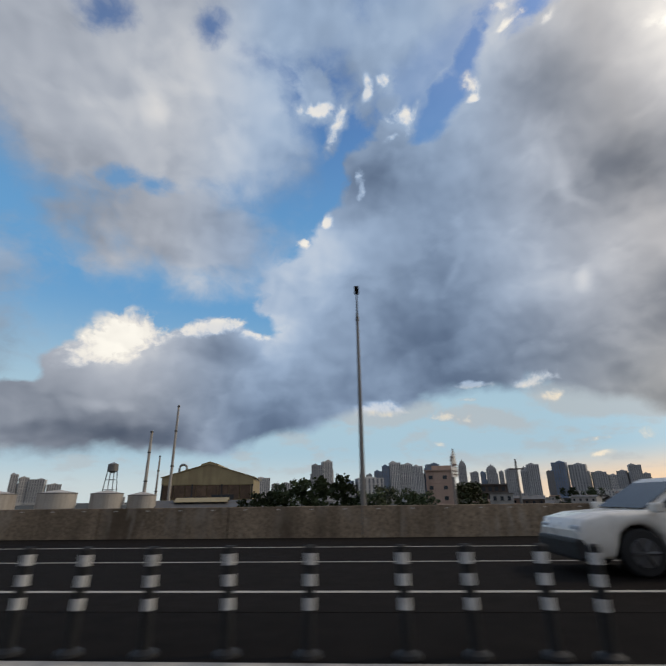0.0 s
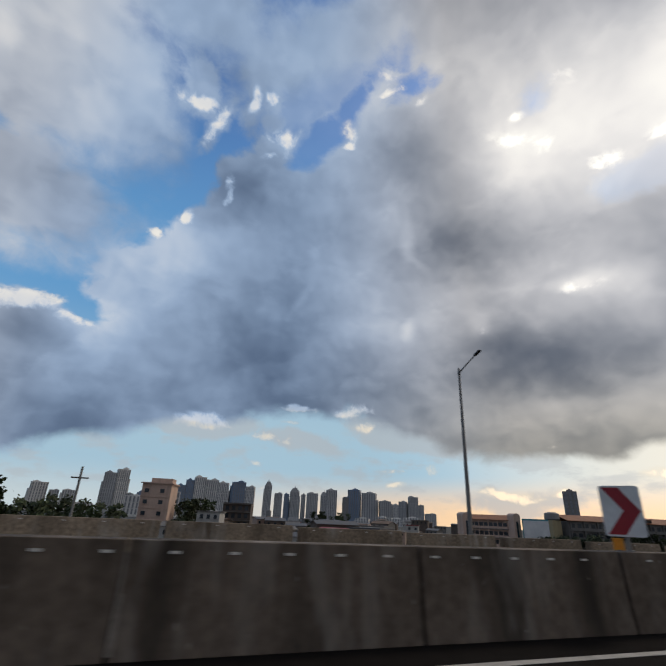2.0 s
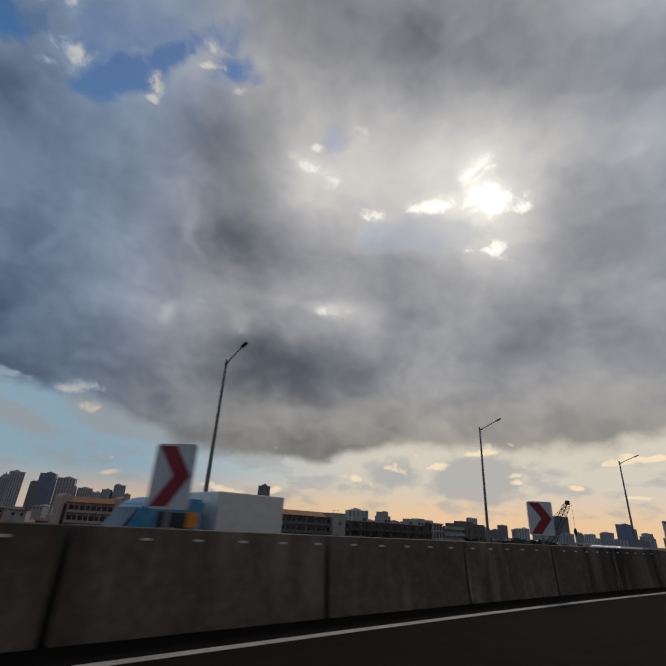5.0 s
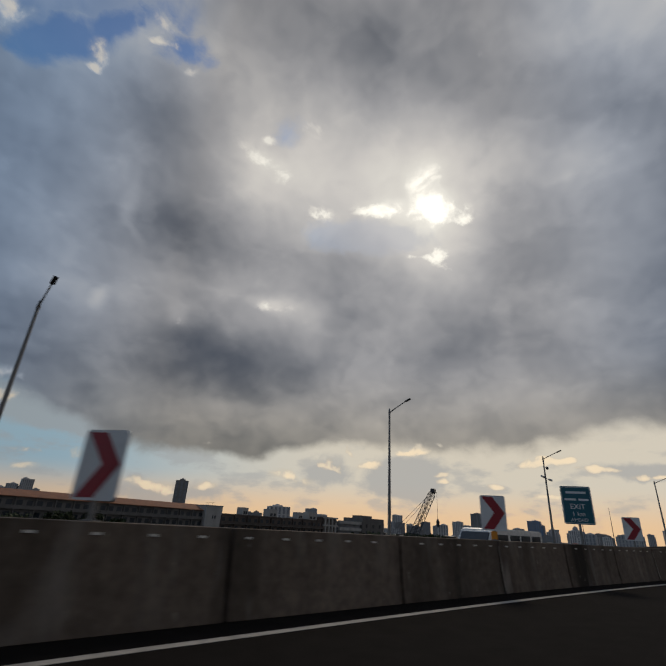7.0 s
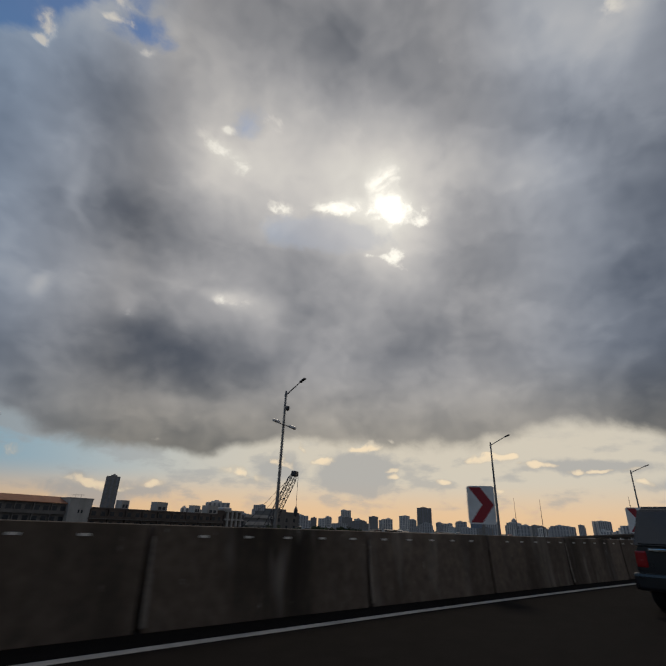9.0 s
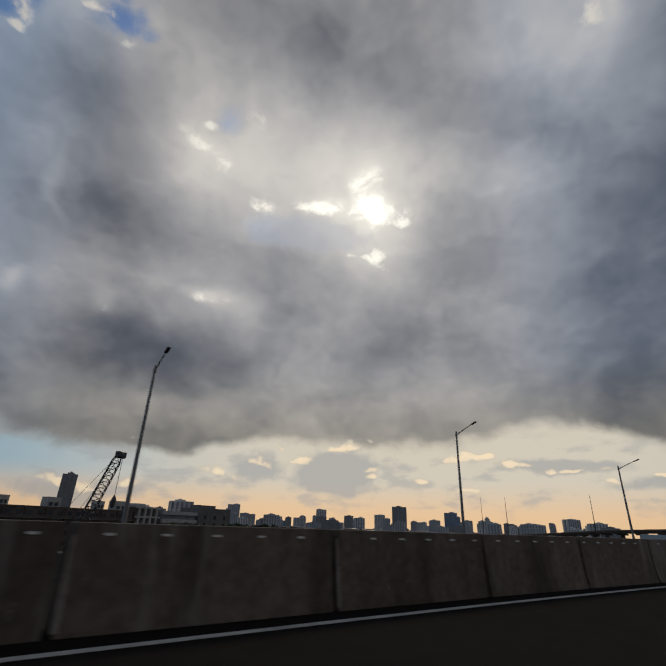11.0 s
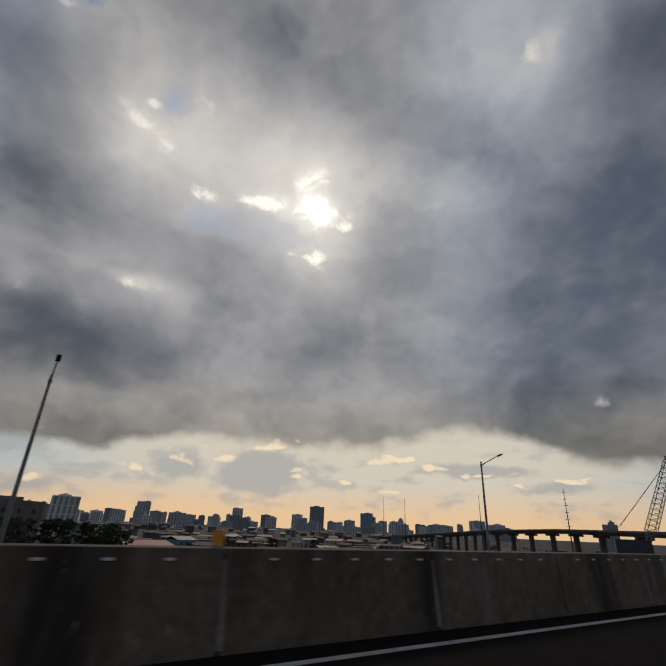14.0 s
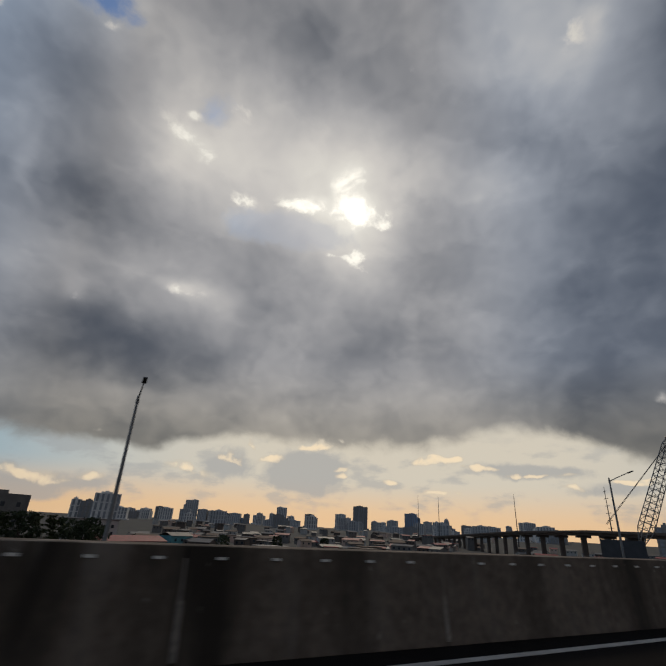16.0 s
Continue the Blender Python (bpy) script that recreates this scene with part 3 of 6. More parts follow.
def box(bm, x0, x1, y0, y1, z0, z1, m=None):
    vs = [bm.verts.new(v) for v in ((x0, y0, z0), (x1, y0, z0), (x1, y1, z0), (x0, y1, z0), (x0, y0, z1), (x1, y0, z1), (x1, y1, z1), (x0, y1, z1))]
    for f in ((0, 3, 2, 1), (4, 5, 6, 7), (0, 1, 5, 4), (1, 2, 6, 5), (2, 3, 7, 6), (3, 0, 4, 7)):
        bm.faces.new([vs[i] for i in f])
    if m is not None:
        bmesh.ops.transform(bm, matrix=m, verts=vs)
    return vs


def boxed(*sides, bevel=0.0):
    bm = bmesh.new()
    box(bm, *sides)
    if bevel:
        bmesh.ops.bevel(bm, geom=list(bm.edges), offset=bevel, segments=2, affect="EDGES", profile=0.6)
    return bm


def tube(bm, path, radii, sides=10, cap=True):
    """A round bar along points, with a radius at each."""
    rings = []
    pts = [Vector(p) for p in path]
    for i, p in enumerate(pts):
        d = (pts[min(i + 1, len(pts) - 1)] - pts[max(i - 1, 0)]).normalized()
        a = d.orthogonal().normalized() if abs(d.z) > 0.99 else d.cross(Vector((0, 0, 1))).normalized()
        b = d.cross(a)
        r = radii[i] if isinstance(radii, (list, tuple)) else radii
        rings.append([bm.verts.new(p + (a * math.cos(k * math.tau / sides) + b * math.sin(k * math.tau / sides)) * r) for k in range(sides)])
    for u, v in zip(rings, rings[1:]):
        for k in range(sides):
            bm.faces.new((u[k], u[(k + 1) % sides], v[(k + 1) % sides], v[k]))
    if cap:
        bm.faces.new(rings[0][::-1])
        bm.faces.new(rings[-1])
    return rings


def extrude(bm, outline, y0, y1, m=None):
    """A closed outline in x and z, drawn out along y."""
    a = [bm.verts.new((x, y0, z)) for x, z in outline]
    b = [bm.verts.new((x, y1, z)) for x, z in outline]
    n = len(outline)
    for i in range(n):
        bm.faces.new((a[i], a[(i + 1) % n], b[(i + 1) % n], b[i]))
    bm.faces.new(a[::-1])
    bm.faces.new(b)
    if m is not None:
        bmesh.ops.transform(bm, matrix=m, verts=a + b)
    return a + b


# ---- the line of the road ----
SPEED = 14.66
BEND_S = np.array([0, 1.5, 3, 4.5, 6, 7.5, 9, 10.5, 12, 13.5, 15, 16]) * SPEED
BEND_A = np.array([-93.6, -91.5, -95.0, -102.2, -108.1, -112.0, -118.4, -124.3, -130.5, -136.1, -138.1, -139.2])
STEP = 0.25
RS = np.arange(-300, 1200, STEP)
slope = np.gradient(BEND_A, BEND_S)
cl = np.clip(RS, 0, BEND_S[-1])
ci = np.clip(np.searchsorted(BEND_S, cl) - 1, 0, len(BEND_S) - 2)
ch = BEND_S[ci + 1] - BEND_S[ci]
cu = (cl - BEND_S[ci]) / ch
RA = np.radians(
    (2 * cu**3 - 3 * cu**2 + 1) * BEND_A[ci] + (cu**3 - 2 * cu**2 + cu) * ch * slope[ci] + (-2 * cu**3 + 3 * cu**2) * BEND_A[ci + 1] + (cu**3 - cu**2) * ch * slope[ci + 1]
)
RX, RY = np.cumsum(-np.sin(RA)) * STEP, np.cumsum(np.cos(RA)) * STEP
RX, RY = RX - np.interp(0, RS, RX), RY - np.interp(0, RS, RY)


def station(s, lat=0.0, z=0.0):
    """A place s metres along the car's line and lat metres to its left."""
    a = np.interp(s, RS, RA)
    return Vector((np.interp(s, RS, RX) - math.cos(a) * lat, np.interp(s, RS, RY) - math.sin(a) * lat, z))


def stand(s, lat=0.0, z=0.0, turn=0.0):
    """A pose on the road: x along it, y to the left."""
    a = np.interp(s, RS, RA)
    return Matrix.Translation(station(s, lat, z)) @ Matrix.Rotation(a + math.pi / 2 + radians(turn), 4, "Z")


def far_lat(s):
    return float(np.interp(s, (-40, 0, 22, 44, 80, 125, 150, 240), (17.4, 17.5, 17.8, 19.8, 20.8, 21.0, 23.0, 23.0)))


def far_z(s):
    return float(np.interp(s, (30, 60, 80, 127, 195, 236, 330), (0, -0.35, -0.6, -0.7, -2.2, -2.9, -4.0)))


def median_shift(s):
    """How far the median barrier wanders to the left of its usual line."""
    return float(np.interp(s, (45, 56, 70, 140, 150, 180, 200, 219, 232, 250, 330), (0, -0.12, 0, 0, 0.1, 0.55, 0.1, -0.22, -0.25, -0.2, 0)))


def edge_line(s):
    return float(np.interp(s, (-60, 0, 8, 16, 25, 35, 55, 113, 135, 150, 180, 200, 219, 240, 260, 330), (4.55, 4.5, 4.6, 4.78, 4.75, 4.66, 4.72, 4.8, 4.88, 5.0, 5.55, 5.05, 4.62, 4.68, 4.9, 4.93)))


def ribbon(name, profile, s0, s1, step, material, label="", category=""):
    """One strip of the road: profile(s) gives its cross section as (lat, z), closed."""
    bm = bmesh.new()
    rings = []
    for s in np.linspace(s0, s1, max(2, int((s1 - s0) / step) + 1)):
        rings.append([bm.verts.new(station(s, la, z)) for la, z in profile(s)])
    n = len(rings[0])
    for u, v in zip(rings, rings[1:]):
        for k in range(n):
            bm.faces.new((u[k], u[(k + 1) % n], v[(k + 1) % n], v[k]))
    bm.faces.new(rings[0][::-1])
    bm.faces.new(rings[-1])
    return tagged(part(name, bm, material), label, category, kind="structure")


GROUND_Z = -14.0
bm = bmesh.new()
for i in range(64):
    a = i * math.tau / 64
    bm.verts.new((200 + 4700 * math.cos(a), 4700 * math.sin(a), GROUND_Z))
bm.faces.new(bm.verts)
tagged(part("ground", bm, GROUND), "dusty urban ground far below the viaduct", "ground", kind="structure")

ribbon("road", lambda s: ((-9.0, -1.3), (6.4 + median_shift(s), -1.3), (6.4 + median_shift(s), 0), (-9.0, 0)), -200, 420, 4, ASPHALT, "dark asphalt carriageway on an elevated deck", "road")
ribbon("road_opposite", lambda s: ((6.43 + median_shift(s), far_z(s) - 1.3), (far_lat(s) + 1.0, far_z(s) - 1.3), (far_lat(s) + 1.0, far_z(s)), (6.43 + median_shift(s), far_z(s))), -200, 420, 4, ASPHALT, "dark asphalt opposite carriageway with solid white lines", "road")


def stripe(name, lat, wide, s0, s1, z=lambda s: 0.0):
    mid = lat if callable(lat) else lambda s: lat
    ribbon(name, lambda s: ((mid(s) - wide / 2, z(s) + 0.002), (mid(s) + wide / 2, z(s) + 0.002), (mid(s) + wide / 2, z(s) + 0.006), (mid(s) - wide / 2, z(s) + 0.006)), s0, s1, 3, PAINT, "worn solid white road line", "road marking")


stripe("lane_line_1", edge_line, 0.14, -60, 330)
stripe("lane_line_2", 7.7, 0.15, -60, 12.6, far_z)
stripe("lane_line_3", 11.1, 0.12, -60, 150, far_z)
stripe("lane_line_4", 14.3, 0.12, -60, 150, far_z)
stripe("lane_line_5", 7.7, 0.15, 13.6, 150, far_z)
ribbon("wall_right", lambda s: ((-9.3, -1.3), (-8.95, -1.3), (-8.95, 1.07), (-9.3, 1.07)), -200, 420, 6, PARAPET, "weathered concrete outer parapet", "parapet")

# piers under the deck
pier = thing("bridge_pier", label="round grey concrete pier under the deck", category="pier", group="bridge piers")
bm = bmesh.new()
tube(bm, [(0, 0, GROUND_Z), (0, 0, -3.2)], 1.3, 16)
part("column", bm, DECK, pier)
part("crosshead", boxed(-1.4, 1.4, -9.0, 9.0, -3.2, -1.3), DECK, pier)
for s in range(-160, 421, 36):
    if s == -160:
        pier.matrix_basis = stand(s, 5)
    else:
        copy_thing(pier, stand(s, 5 if s < 150 else 2))


# ---- barriers ----
def barrier_mesh(long, profile, material, name):
    bm = bmesh.new()
    extrude(bm, [(la, z) for la, z in profile], 0, long, Matrix(((0, 1, 0, 0), (1, 0, 0, 0), (0, 0, 1, 0), (0, 0, 0, 1))))
    bmesh.ops.bevel(bm, geom=[e for e in bm.edges], offset=0.006, segments=1, affect="EDGES")
    return mesh_of(bm, name, material)


SEG = 3.5
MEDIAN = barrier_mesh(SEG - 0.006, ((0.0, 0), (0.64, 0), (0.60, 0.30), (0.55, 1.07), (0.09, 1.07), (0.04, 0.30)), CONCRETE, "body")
STRIP = mesh_of(boxed(-0.055, 0.055, -0.012, 0.012, -0.014, 0.014), "reflector", REFLECTOR)
JOINT = surface("joint_mortar", (0.28, 0.235, 0.19), 0.9, spread=0.3, grain=3, bump=0.3, stain=(0.2, 0.16, 0.12), wear=2.0)
bm = bmesh.new()
extrude(bm, ((0.012, 0.05), (0.052, 0.30), (0.094, 0.95), (0.088, 0.95), (0.036, 0.30), (-0.004, 0.05)), -0.03, 0.03, Matrix(((0, 1, 0, 0), (1, 0, 0, 0), (0, 0, 1, 0), (0, 0, 0, 1))))
FILLER = mesh_of(bm, "joint_filler", JOINT)
for i in range(92):
    s = 15.2 + SEG * i
    here, there = station(s, 5.5 + median_shift(s)), station(s + SEG, 5.5 + median_shift(s + SEG))
    m = Matrix.Translation(here) @ Matrix.Rotation(math.atan2(there.y - here.y, there.x - here.x), 4, "Z")
    b = thing("concrete_barrier", m, "stained grey concrete median barrier segment with white reflector strips", "barrier", "median barrier segments")
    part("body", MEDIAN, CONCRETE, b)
    if i % 3 == 1 or i % 7 == 0:
        part("joint_filler", FILLER, JOINT, b, "pale mortar joint", m=Matrix.Translation((0, 0.0, 0)))
    k = math.ceil((s + 0.15) / 0.645)
    while k * 0.645 < s + SEG - 0.15:
        part("reflector", STRIP, REFLECTOR, b, m=Matrix.Translation((k * 0.645 - s, 0.079, 0.955)))
        k += 1
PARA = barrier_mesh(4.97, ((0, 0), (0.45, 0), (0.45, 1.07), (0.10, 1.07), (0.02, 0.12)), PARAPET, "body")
for i in range(46):
    s = -75 + 5.0 * i
    turn = math.degrees(math.atan2(far_lat(s + 5) - far_lat(s), 5))
    b = thing("concrete_parapet", stand(s, far_lat(s), far_z(s), turn), "weathered tan concrete parapet segment with white reflector strips", "parapet", "outer parapet segments")
    part("body", PARA, PARAPET, b)
    for k in range(4):
        part("reflector", STRIP, REFLECTOR, b, m=Matrix.Translation((0.6 + 1.25 * k, 0.09, 0.97)))


# ---- lamp posts ----
def lamp_post():
    t = thing("street_lamp", label="tall grey tapered steel street lamp with a single arm", category="street lamp", group="lamps along the parapet")
    bm = bmesh.new()
    tube(bm, [(0, 0, 0.02), (0, 0, 3), (0, 0, 9.72), (0, 0, 9.78)], [0.125, 0.105, 0.062, 0.02], 12)
    part("pole", bm, STEEL, t)
    bm = bmesh.new()
    tube(bm, [(0, 0, 9.46), (0, -0.7, 9.72), (0, -1.62, 10.02)], [0.045, 0.038, 0.032], 8)
    part("arm", bm, STEEL, t)
    bm = boxed(-0.10, 0.10, -0.26, 0.26, -0.035, 0.035, bevel=0.025)
    bmesh.ops.transform(bm, matrix=Matrix.Translation((0, -1.85, 10.08)) @ Matrix.Rotation(radians(-16), 4, "X"), verts=bm.verts)
    part("luminaire", bm, DARK_STEEL, t, "dark flat lamp head")
    bm = bmesh.new()
    tube(bm, [(0, 0, 9.36), (0, 0, 9.54)], [0.085, 0.085], 12)
    part("collar", bm, STEEL, t)
    part("plinth", boxed(-0.26, 0.26, -0.26, 0.26, -1.7, 0.005, bevel=0.02), DECK, t, "concrete plinth")
    part("base_plate", boxed(-0.2, 0.2, -0.2, 0.2, 0, 0.03), STEEL, t)
    return t


POLES = (0.05, 21.3, 43.6, 62.9, 83.2, 105.0, 126.0, 146.8, 166.4, 186.9, 205.9, 235.9, 274.0)
lamp = None
for s in POLES:
    m = stand(s, far_lat(s) + (2.2 if s < 30 else 0.7), far_z(s) + float(np.interp(s, (20, 44, 62, 90, 105, 190, 206), (0, 0.15, 0.22, 0.3, 0.5, 0.5, 0))))
    if lamp is None:
        lamp = lamp_post()
        lamp.matrix_basis = m
    else:
        copy_thing(lamp, m)

# cameras on one of the posts
s = 146.8
cam_at = stand(s, far_lat(s) + 0.7, far_z(s) + 0.5)
t = thing("traffic_camera", cam_at, "pair of grey traffic cameras on a bracket", "camera")
bm = bmesh.new()
tube(bm, [(-0.55, -0.06, 7.62), (0.6, -0.06, 7.44)], 0.035, 8)
part("bracket", bm, STEEL, t)
for x, z in ((-0.62, 7.68), (0.62, 7.46)):
    bm = bmesh.new()
    tube(bm, [(x - 0.22, -0.1, z + 0.03), (x + 0.22, -0.1, z - 0.03)], [0.09, 0.11], 10)
    part("housing", bm, WHITE_PAINT, t)
t = thing("dome_camera", cam_at, "dark dome camera on a short arm", "camera")
bm = bmesh.new()
tube(bm, [(0, -0.04, 8.62), (0, -0.32, 8.66)], 0.03, 6)
part("arm", bm, STEEL, t)
bm = bmesh.new()
tube(bm, [(0, -0.34, 8.68), (0, -0.34, 8.56), (0, -0.34, 8.44), (0, -0.34, 8.38)], [0.10, 0.13, 0.12, 0.04], 12)
part("dome", bm, DARK_STEEL, t)


# ---- on and beside the median ----
ORANGE = surface("orange_reflector", (0.85, 0.30, 0.02), 0.35, spread=0.06, grain=4, bump=0.02)
GREEN_SIGN = surface("sign_green", (0.012, 0.125, 0.165), 0.4, spread=0.08, grain=2, bump=0.02)
SIGN_WHITE = surface("sign_letter_white", (0.80, 0.82, 0.80), 0.4, spread=0.04, grain=2, bump=0.0)
SIGN_BLACK = surface("sign_black", (0.02, 0.02, 0.022), 0.45, spread=0.05, grain=2, bump=0.0)
SIGN_RED_RIM = surface("sign_rim", (0.055, 0.012, 0.014), 0.45, spread=0.06, grain=2, bump=0.0)
PLASTIC = surface("white_plastic", (0.40, 0.35, 0.29), 0.6, spread=0.2, grain=3, bump=0.1, stain=(0.14, 0.11, 0.085), stain_amount=0.8, wear=1.6)
OLD_WHITE = surface("old_white_concrete", (0.36, 0.30, 0.24), 0.85, spread=0.25, grain=3, bump=0.4, stain=(0.11, 0.085, 0.06), stain_amount=0.85, streak=True, wear=2.0)
RUBBLE = surface("mortar", (0.24, 0.20, 0.165), 0.95, spread=0.3, grain=8, bump=0.6)


def delineator():
    t = thing("delineator_post", label="black flexible delineator post with three white bands", category="delineator", group="posts in the median gap")
    bm = bmesh.new()
    tube(bm, [(0, 0, 0.05), (0, 0, 0.90), (0, 0, 0.92)], [0.052, 0.052, 0.035], 14)
    part("post", bm, BLACK_RUBBER, t)
    bm = bmesh.new()
    tube(bm, [(0, 0, 0), (0, 0, 0.03), (0, 0, 0.06)], [0.13, 0.12, 0.06], 16)
    part("base", bm, BLACK_RUBBER, t)
    for z in (0.42, 0.62, 0.80):
        bm = bmesh.new()
        tube(bm, [(0, 0, z - 0.05), (0, 0, z + 0.05)], 0.056, 14)
        part("band", bm, BAND_WHITE, t, "white reflective band")
    return t


post = None
for s in (-11.2, -10.1, -9.2, -8.0, -7.1, -6.2, -5.2, -4.3, -3.4, -2.8, -2.07, -1.3, -0.54, 0.37, 1.0, 1.7, 2.15, 3.5, 4.6, 5.1, 5.9, 7.1, 8.0, 9.3, 10.1, 11.2, 12.2):
    m = stand(s, 4.75 + random.uniform(-0.04, 0.04)) @ pose(0, 0, 0, random.uniform(-2, 2), random.uniform(-2, 2), 0)
    if post is None:
        post = delineator()
        post.matrix_basis = m
    else:
        copy_thing(post, m)

# the joint across the deck
for lat0, lat1, name in ((-8.9, 6.35, "expansion_joint_near"), (6.47, 17.6, "expansion_joint_far")):
    t = thing("expansion_joint", stand(14.9, 0), "dark steel expansion joint across the deck", "expansion joint", "deck joints")
    part("seal", boxed(-0.06, 0.06, lat0, lat1, 0.002, 0.007), BLACK_RUBBER, t)
    for x in (-0.14, 0.09):
        part("steel_edge", boxed(x, x + 0.05, lat0, lat1, 0.002, 0.012), STEEL, t)
    for x in (-0.36, 0.16):
        part("nosing", boxed(x, x + 0.2, lat0, lat1, 0.002, 0.006), RUBBLE, t)

# white plastic barrier at the end of the concrete
t = thing("plastic_barrier", stand(13.85, 5.45), "white water-filled plastic barrier, dirty, end of the median", "barrier")
bm = bmesh.new()
extrude(bm, ((0, 0), (0.72, 0), (0.72, 0.26), (0.60, 0.34), (0.56, 1.0), (0.16, 1.0), (0.12, 0.34), (0, 0.26)), 0, 0.62, Matrix(((0, 1, 0, 0), (1, 0, 0, 0), (0, 0, 1, 0), (0, 0, 0, 1))))
bmesh.ops.bevel(bm, geom=list(bm.edges), offset=0.03, segments=2, affect="EDGES")
part("body", bm, PLASTIC, t)
part("cap", boxed(0.12, 0.5, 0.2, 0.52, 0.99, 1.02, bevel=0.01), DARK_STEEL, t, "dark filler cap")
for k in range(4):
    part("stripe", boxed(0.02, 0.12, 0.02 + 0.0, 0.155, 0.30 + k * 0.19, 0.39 + k * 0.19, bevel=0.005), BLACK_RUBBER, t, "black warning stripe")
t = thing("end_block", stand(14.5, 5.42), "dirty white concrete end block with stains", "barrier")
bm = bmesh.new()
extrude(bm, ((0, 0), (0.74, 0), (0.74, 0.12), (0.6, 0.42), (0.58, 1.09), (0.16, 1.09), (0.14, 0.42), (0, 0.12)), 0, 0.68, Matrix(((0, 1, 0, 0), (1, 0, 0, 0), (0, 0, 1, 0), (0, 0, 0, 1))))
bmesh.ops.bevel(bm, geom=list(bm.edges), offset=0.03, segments=2, affect="EDGES")
part("body", bm, OLD_WHITE, t)
part("rib", boxed(0.3, 0.42, 0.02, 0.1, 0.1, 1.0, bevel=0.02), OLD_WHITE, t)
for k in range(7):
    t = thing("mortar_lump", stand(14.4 + 0.9 * k, 5.36 - 0.05 * random.random()), "broken lump of mortar at the barrier's foot", "rubble", "mortar lumps")
    bm = bmesh.new()
    bmesh.ops.create_icosphere(bm, subdivisions=2, radius=0.09)
    for v in bm.verts:
        v.co = Vector((v.co.x * random.uniform(1, 2.2), v.co.y * 0.7, max(v.co.z * 0.5, -0.001) + 0.001)) * random.uniform(0.85, 1.15)
    part("lump", bm, RUBBLE, t)


def rounded(w, z0, z1, r, y0, y1):
    bm = bmesh.new()
    pts = []
    for cx, cz, a0 in ((w / 2 - r, z1 - r, 0), (-w / 2 + r, z1 - r, 90), (-w / 2 + r, z0 + r, 180), (w / 2 - r, z0 + r, 270)):
        for k in range(5):
            a = radians(a0 + 22.5 * k)
            pts.append((cx + r * math.cos(a), cz + r * math.sin(a)))
    extrude(bm, pts, y0, y1)
    return bm


def chevron_sign():
    t = thing("chevron_sign", label="white curve sign with one dark red chevron on a steel post", category="road sign", group="chevrons on the median")
    part("panel", rounded(0.60, 1.29, 2.10, 0.05, 0.0, 0.02), WHITE_PAINT, t)
    bm = bmesh.new()
    extrude(bm, ((-0.255, 2.07), (0.0, 2.07), (0.27, 1.695), (0.0, 1.32), (-0.255, 1.32), (0.02, 1.695)), -0.004, -0.0005)
    part("chevron", bm, RED_PAINT, t, "dark red chevron arrow")
    part("back_rail", boxed(-0.22, 0.22, 0.02, 0.045, 1.62, 1.68), STEEL, t)
    bm = bmesh.new()
    tube(bm, [(0, 0.06, 1.07), (0, 0.06, 2.0)], 0.032, 10)
    part("post", bm, STEEL, t)
    part("foot", boxed(-0.08, 0.08, 0.0, 0.14, 1.07, 1.085), STEEL, t)
    return t


chev = None
for s in (15.76, 25.5, 36.7, 46.8, 56.6, 66.0, 75.7, 85.3, 94.8, 104.4, 113.5, 122.9, 132.2, 141.4, 150.3):
    m = stand(s, 5.83, 0.0, -56 + random.uniform(-4, 4))
    if chev is None:
        chev = chevron_sign()
        chev.matrix_basis = m
    else:
        copy_thing(chev, m)


def orange_panel():
    t = thing("orange_marker", label="small square orange reflective marker on the barrier", category="marker", group="orange markers")
    part("plate", boxed(-0.075, 0.075, -0.01, 0.01, 1.09, 1.27, bevel=0.006), ORANGE, t)
    part("bracket", boxed(-0.03, 0.03, -0.02, 0.03, 1.07, 1.10), STEEL, t)
    return t


mark = None
for s in (15.32, 36.3, 56.2, 76.0, 96.6, 113.2, 132.0, 188.2, 207.6, 229.0):
    m = stand(s, 5.68 + median_shift(s), 0.0, -45)
    if mark is None:
        mark = orange_panel()
        mark.matrix_basis = m
    else:
        copy_thing(mark, m)


def cat_eye():
    t = thing("round_reflector", label="small round amber reflector on the barrier face", category="reflector", group="amber reflectors")
    bm = bmesh.new()
    tube(bm, [(0, -0.025, 0), (0, -0.015, 0), (0, 0.03, 0)], [0.03, 0.05, 0.05], 12)
    part("lens", bm, ORANGE, t)
    return t


eye = None
for s, z in ((66.3, 0.62), (104.0, 0.75), (117.0, 0.74), (137.4, 0.73), (142.2, 0.72), (217.3, 0.78), (237.1, 0.66)):
    m = stand(s, 5.577 + median_shift(s) + 0.03 * z, z)
    if eye is None:
        eye = cat_eye()
        eye.matrix_basis = m
    else:
        copy_thing(eye, m)


def letters(text, size, where, material, parent, wide=1.0, name="lettering"):
    cu = bpy.data.curves.new("text", "FONT")
    cu.body, cu.size, cu.align_x, cu.align_y, cu.extrude = text, size, "CENTER", "CENTER", 0.0015
    ob = bpy.data.objects.new("text", cu)
    scene.collection.objects.link(ob)
    me = bpy.data.meshes.new_from_object(ob.evaluated_get(bpy.context.evaluated_depsgraph_get()))
    bpy.data.objects.remove(ob)
    me.transform(Matrix.Translation(where) @ Matrix.Rotation(math.pi / 2, 4, "X") @ Matrix.Diagonal((wide, 1, 1, 1)))
    me.materials.clear()
    me.materials.append(material)
    return part(name, me, material, parent)


def disc(r, y0, y1, z):
    bm = bmesh.new()
    tube(bm, [(0, y0, z), (0, y1, z)], r, 40)
    return bm


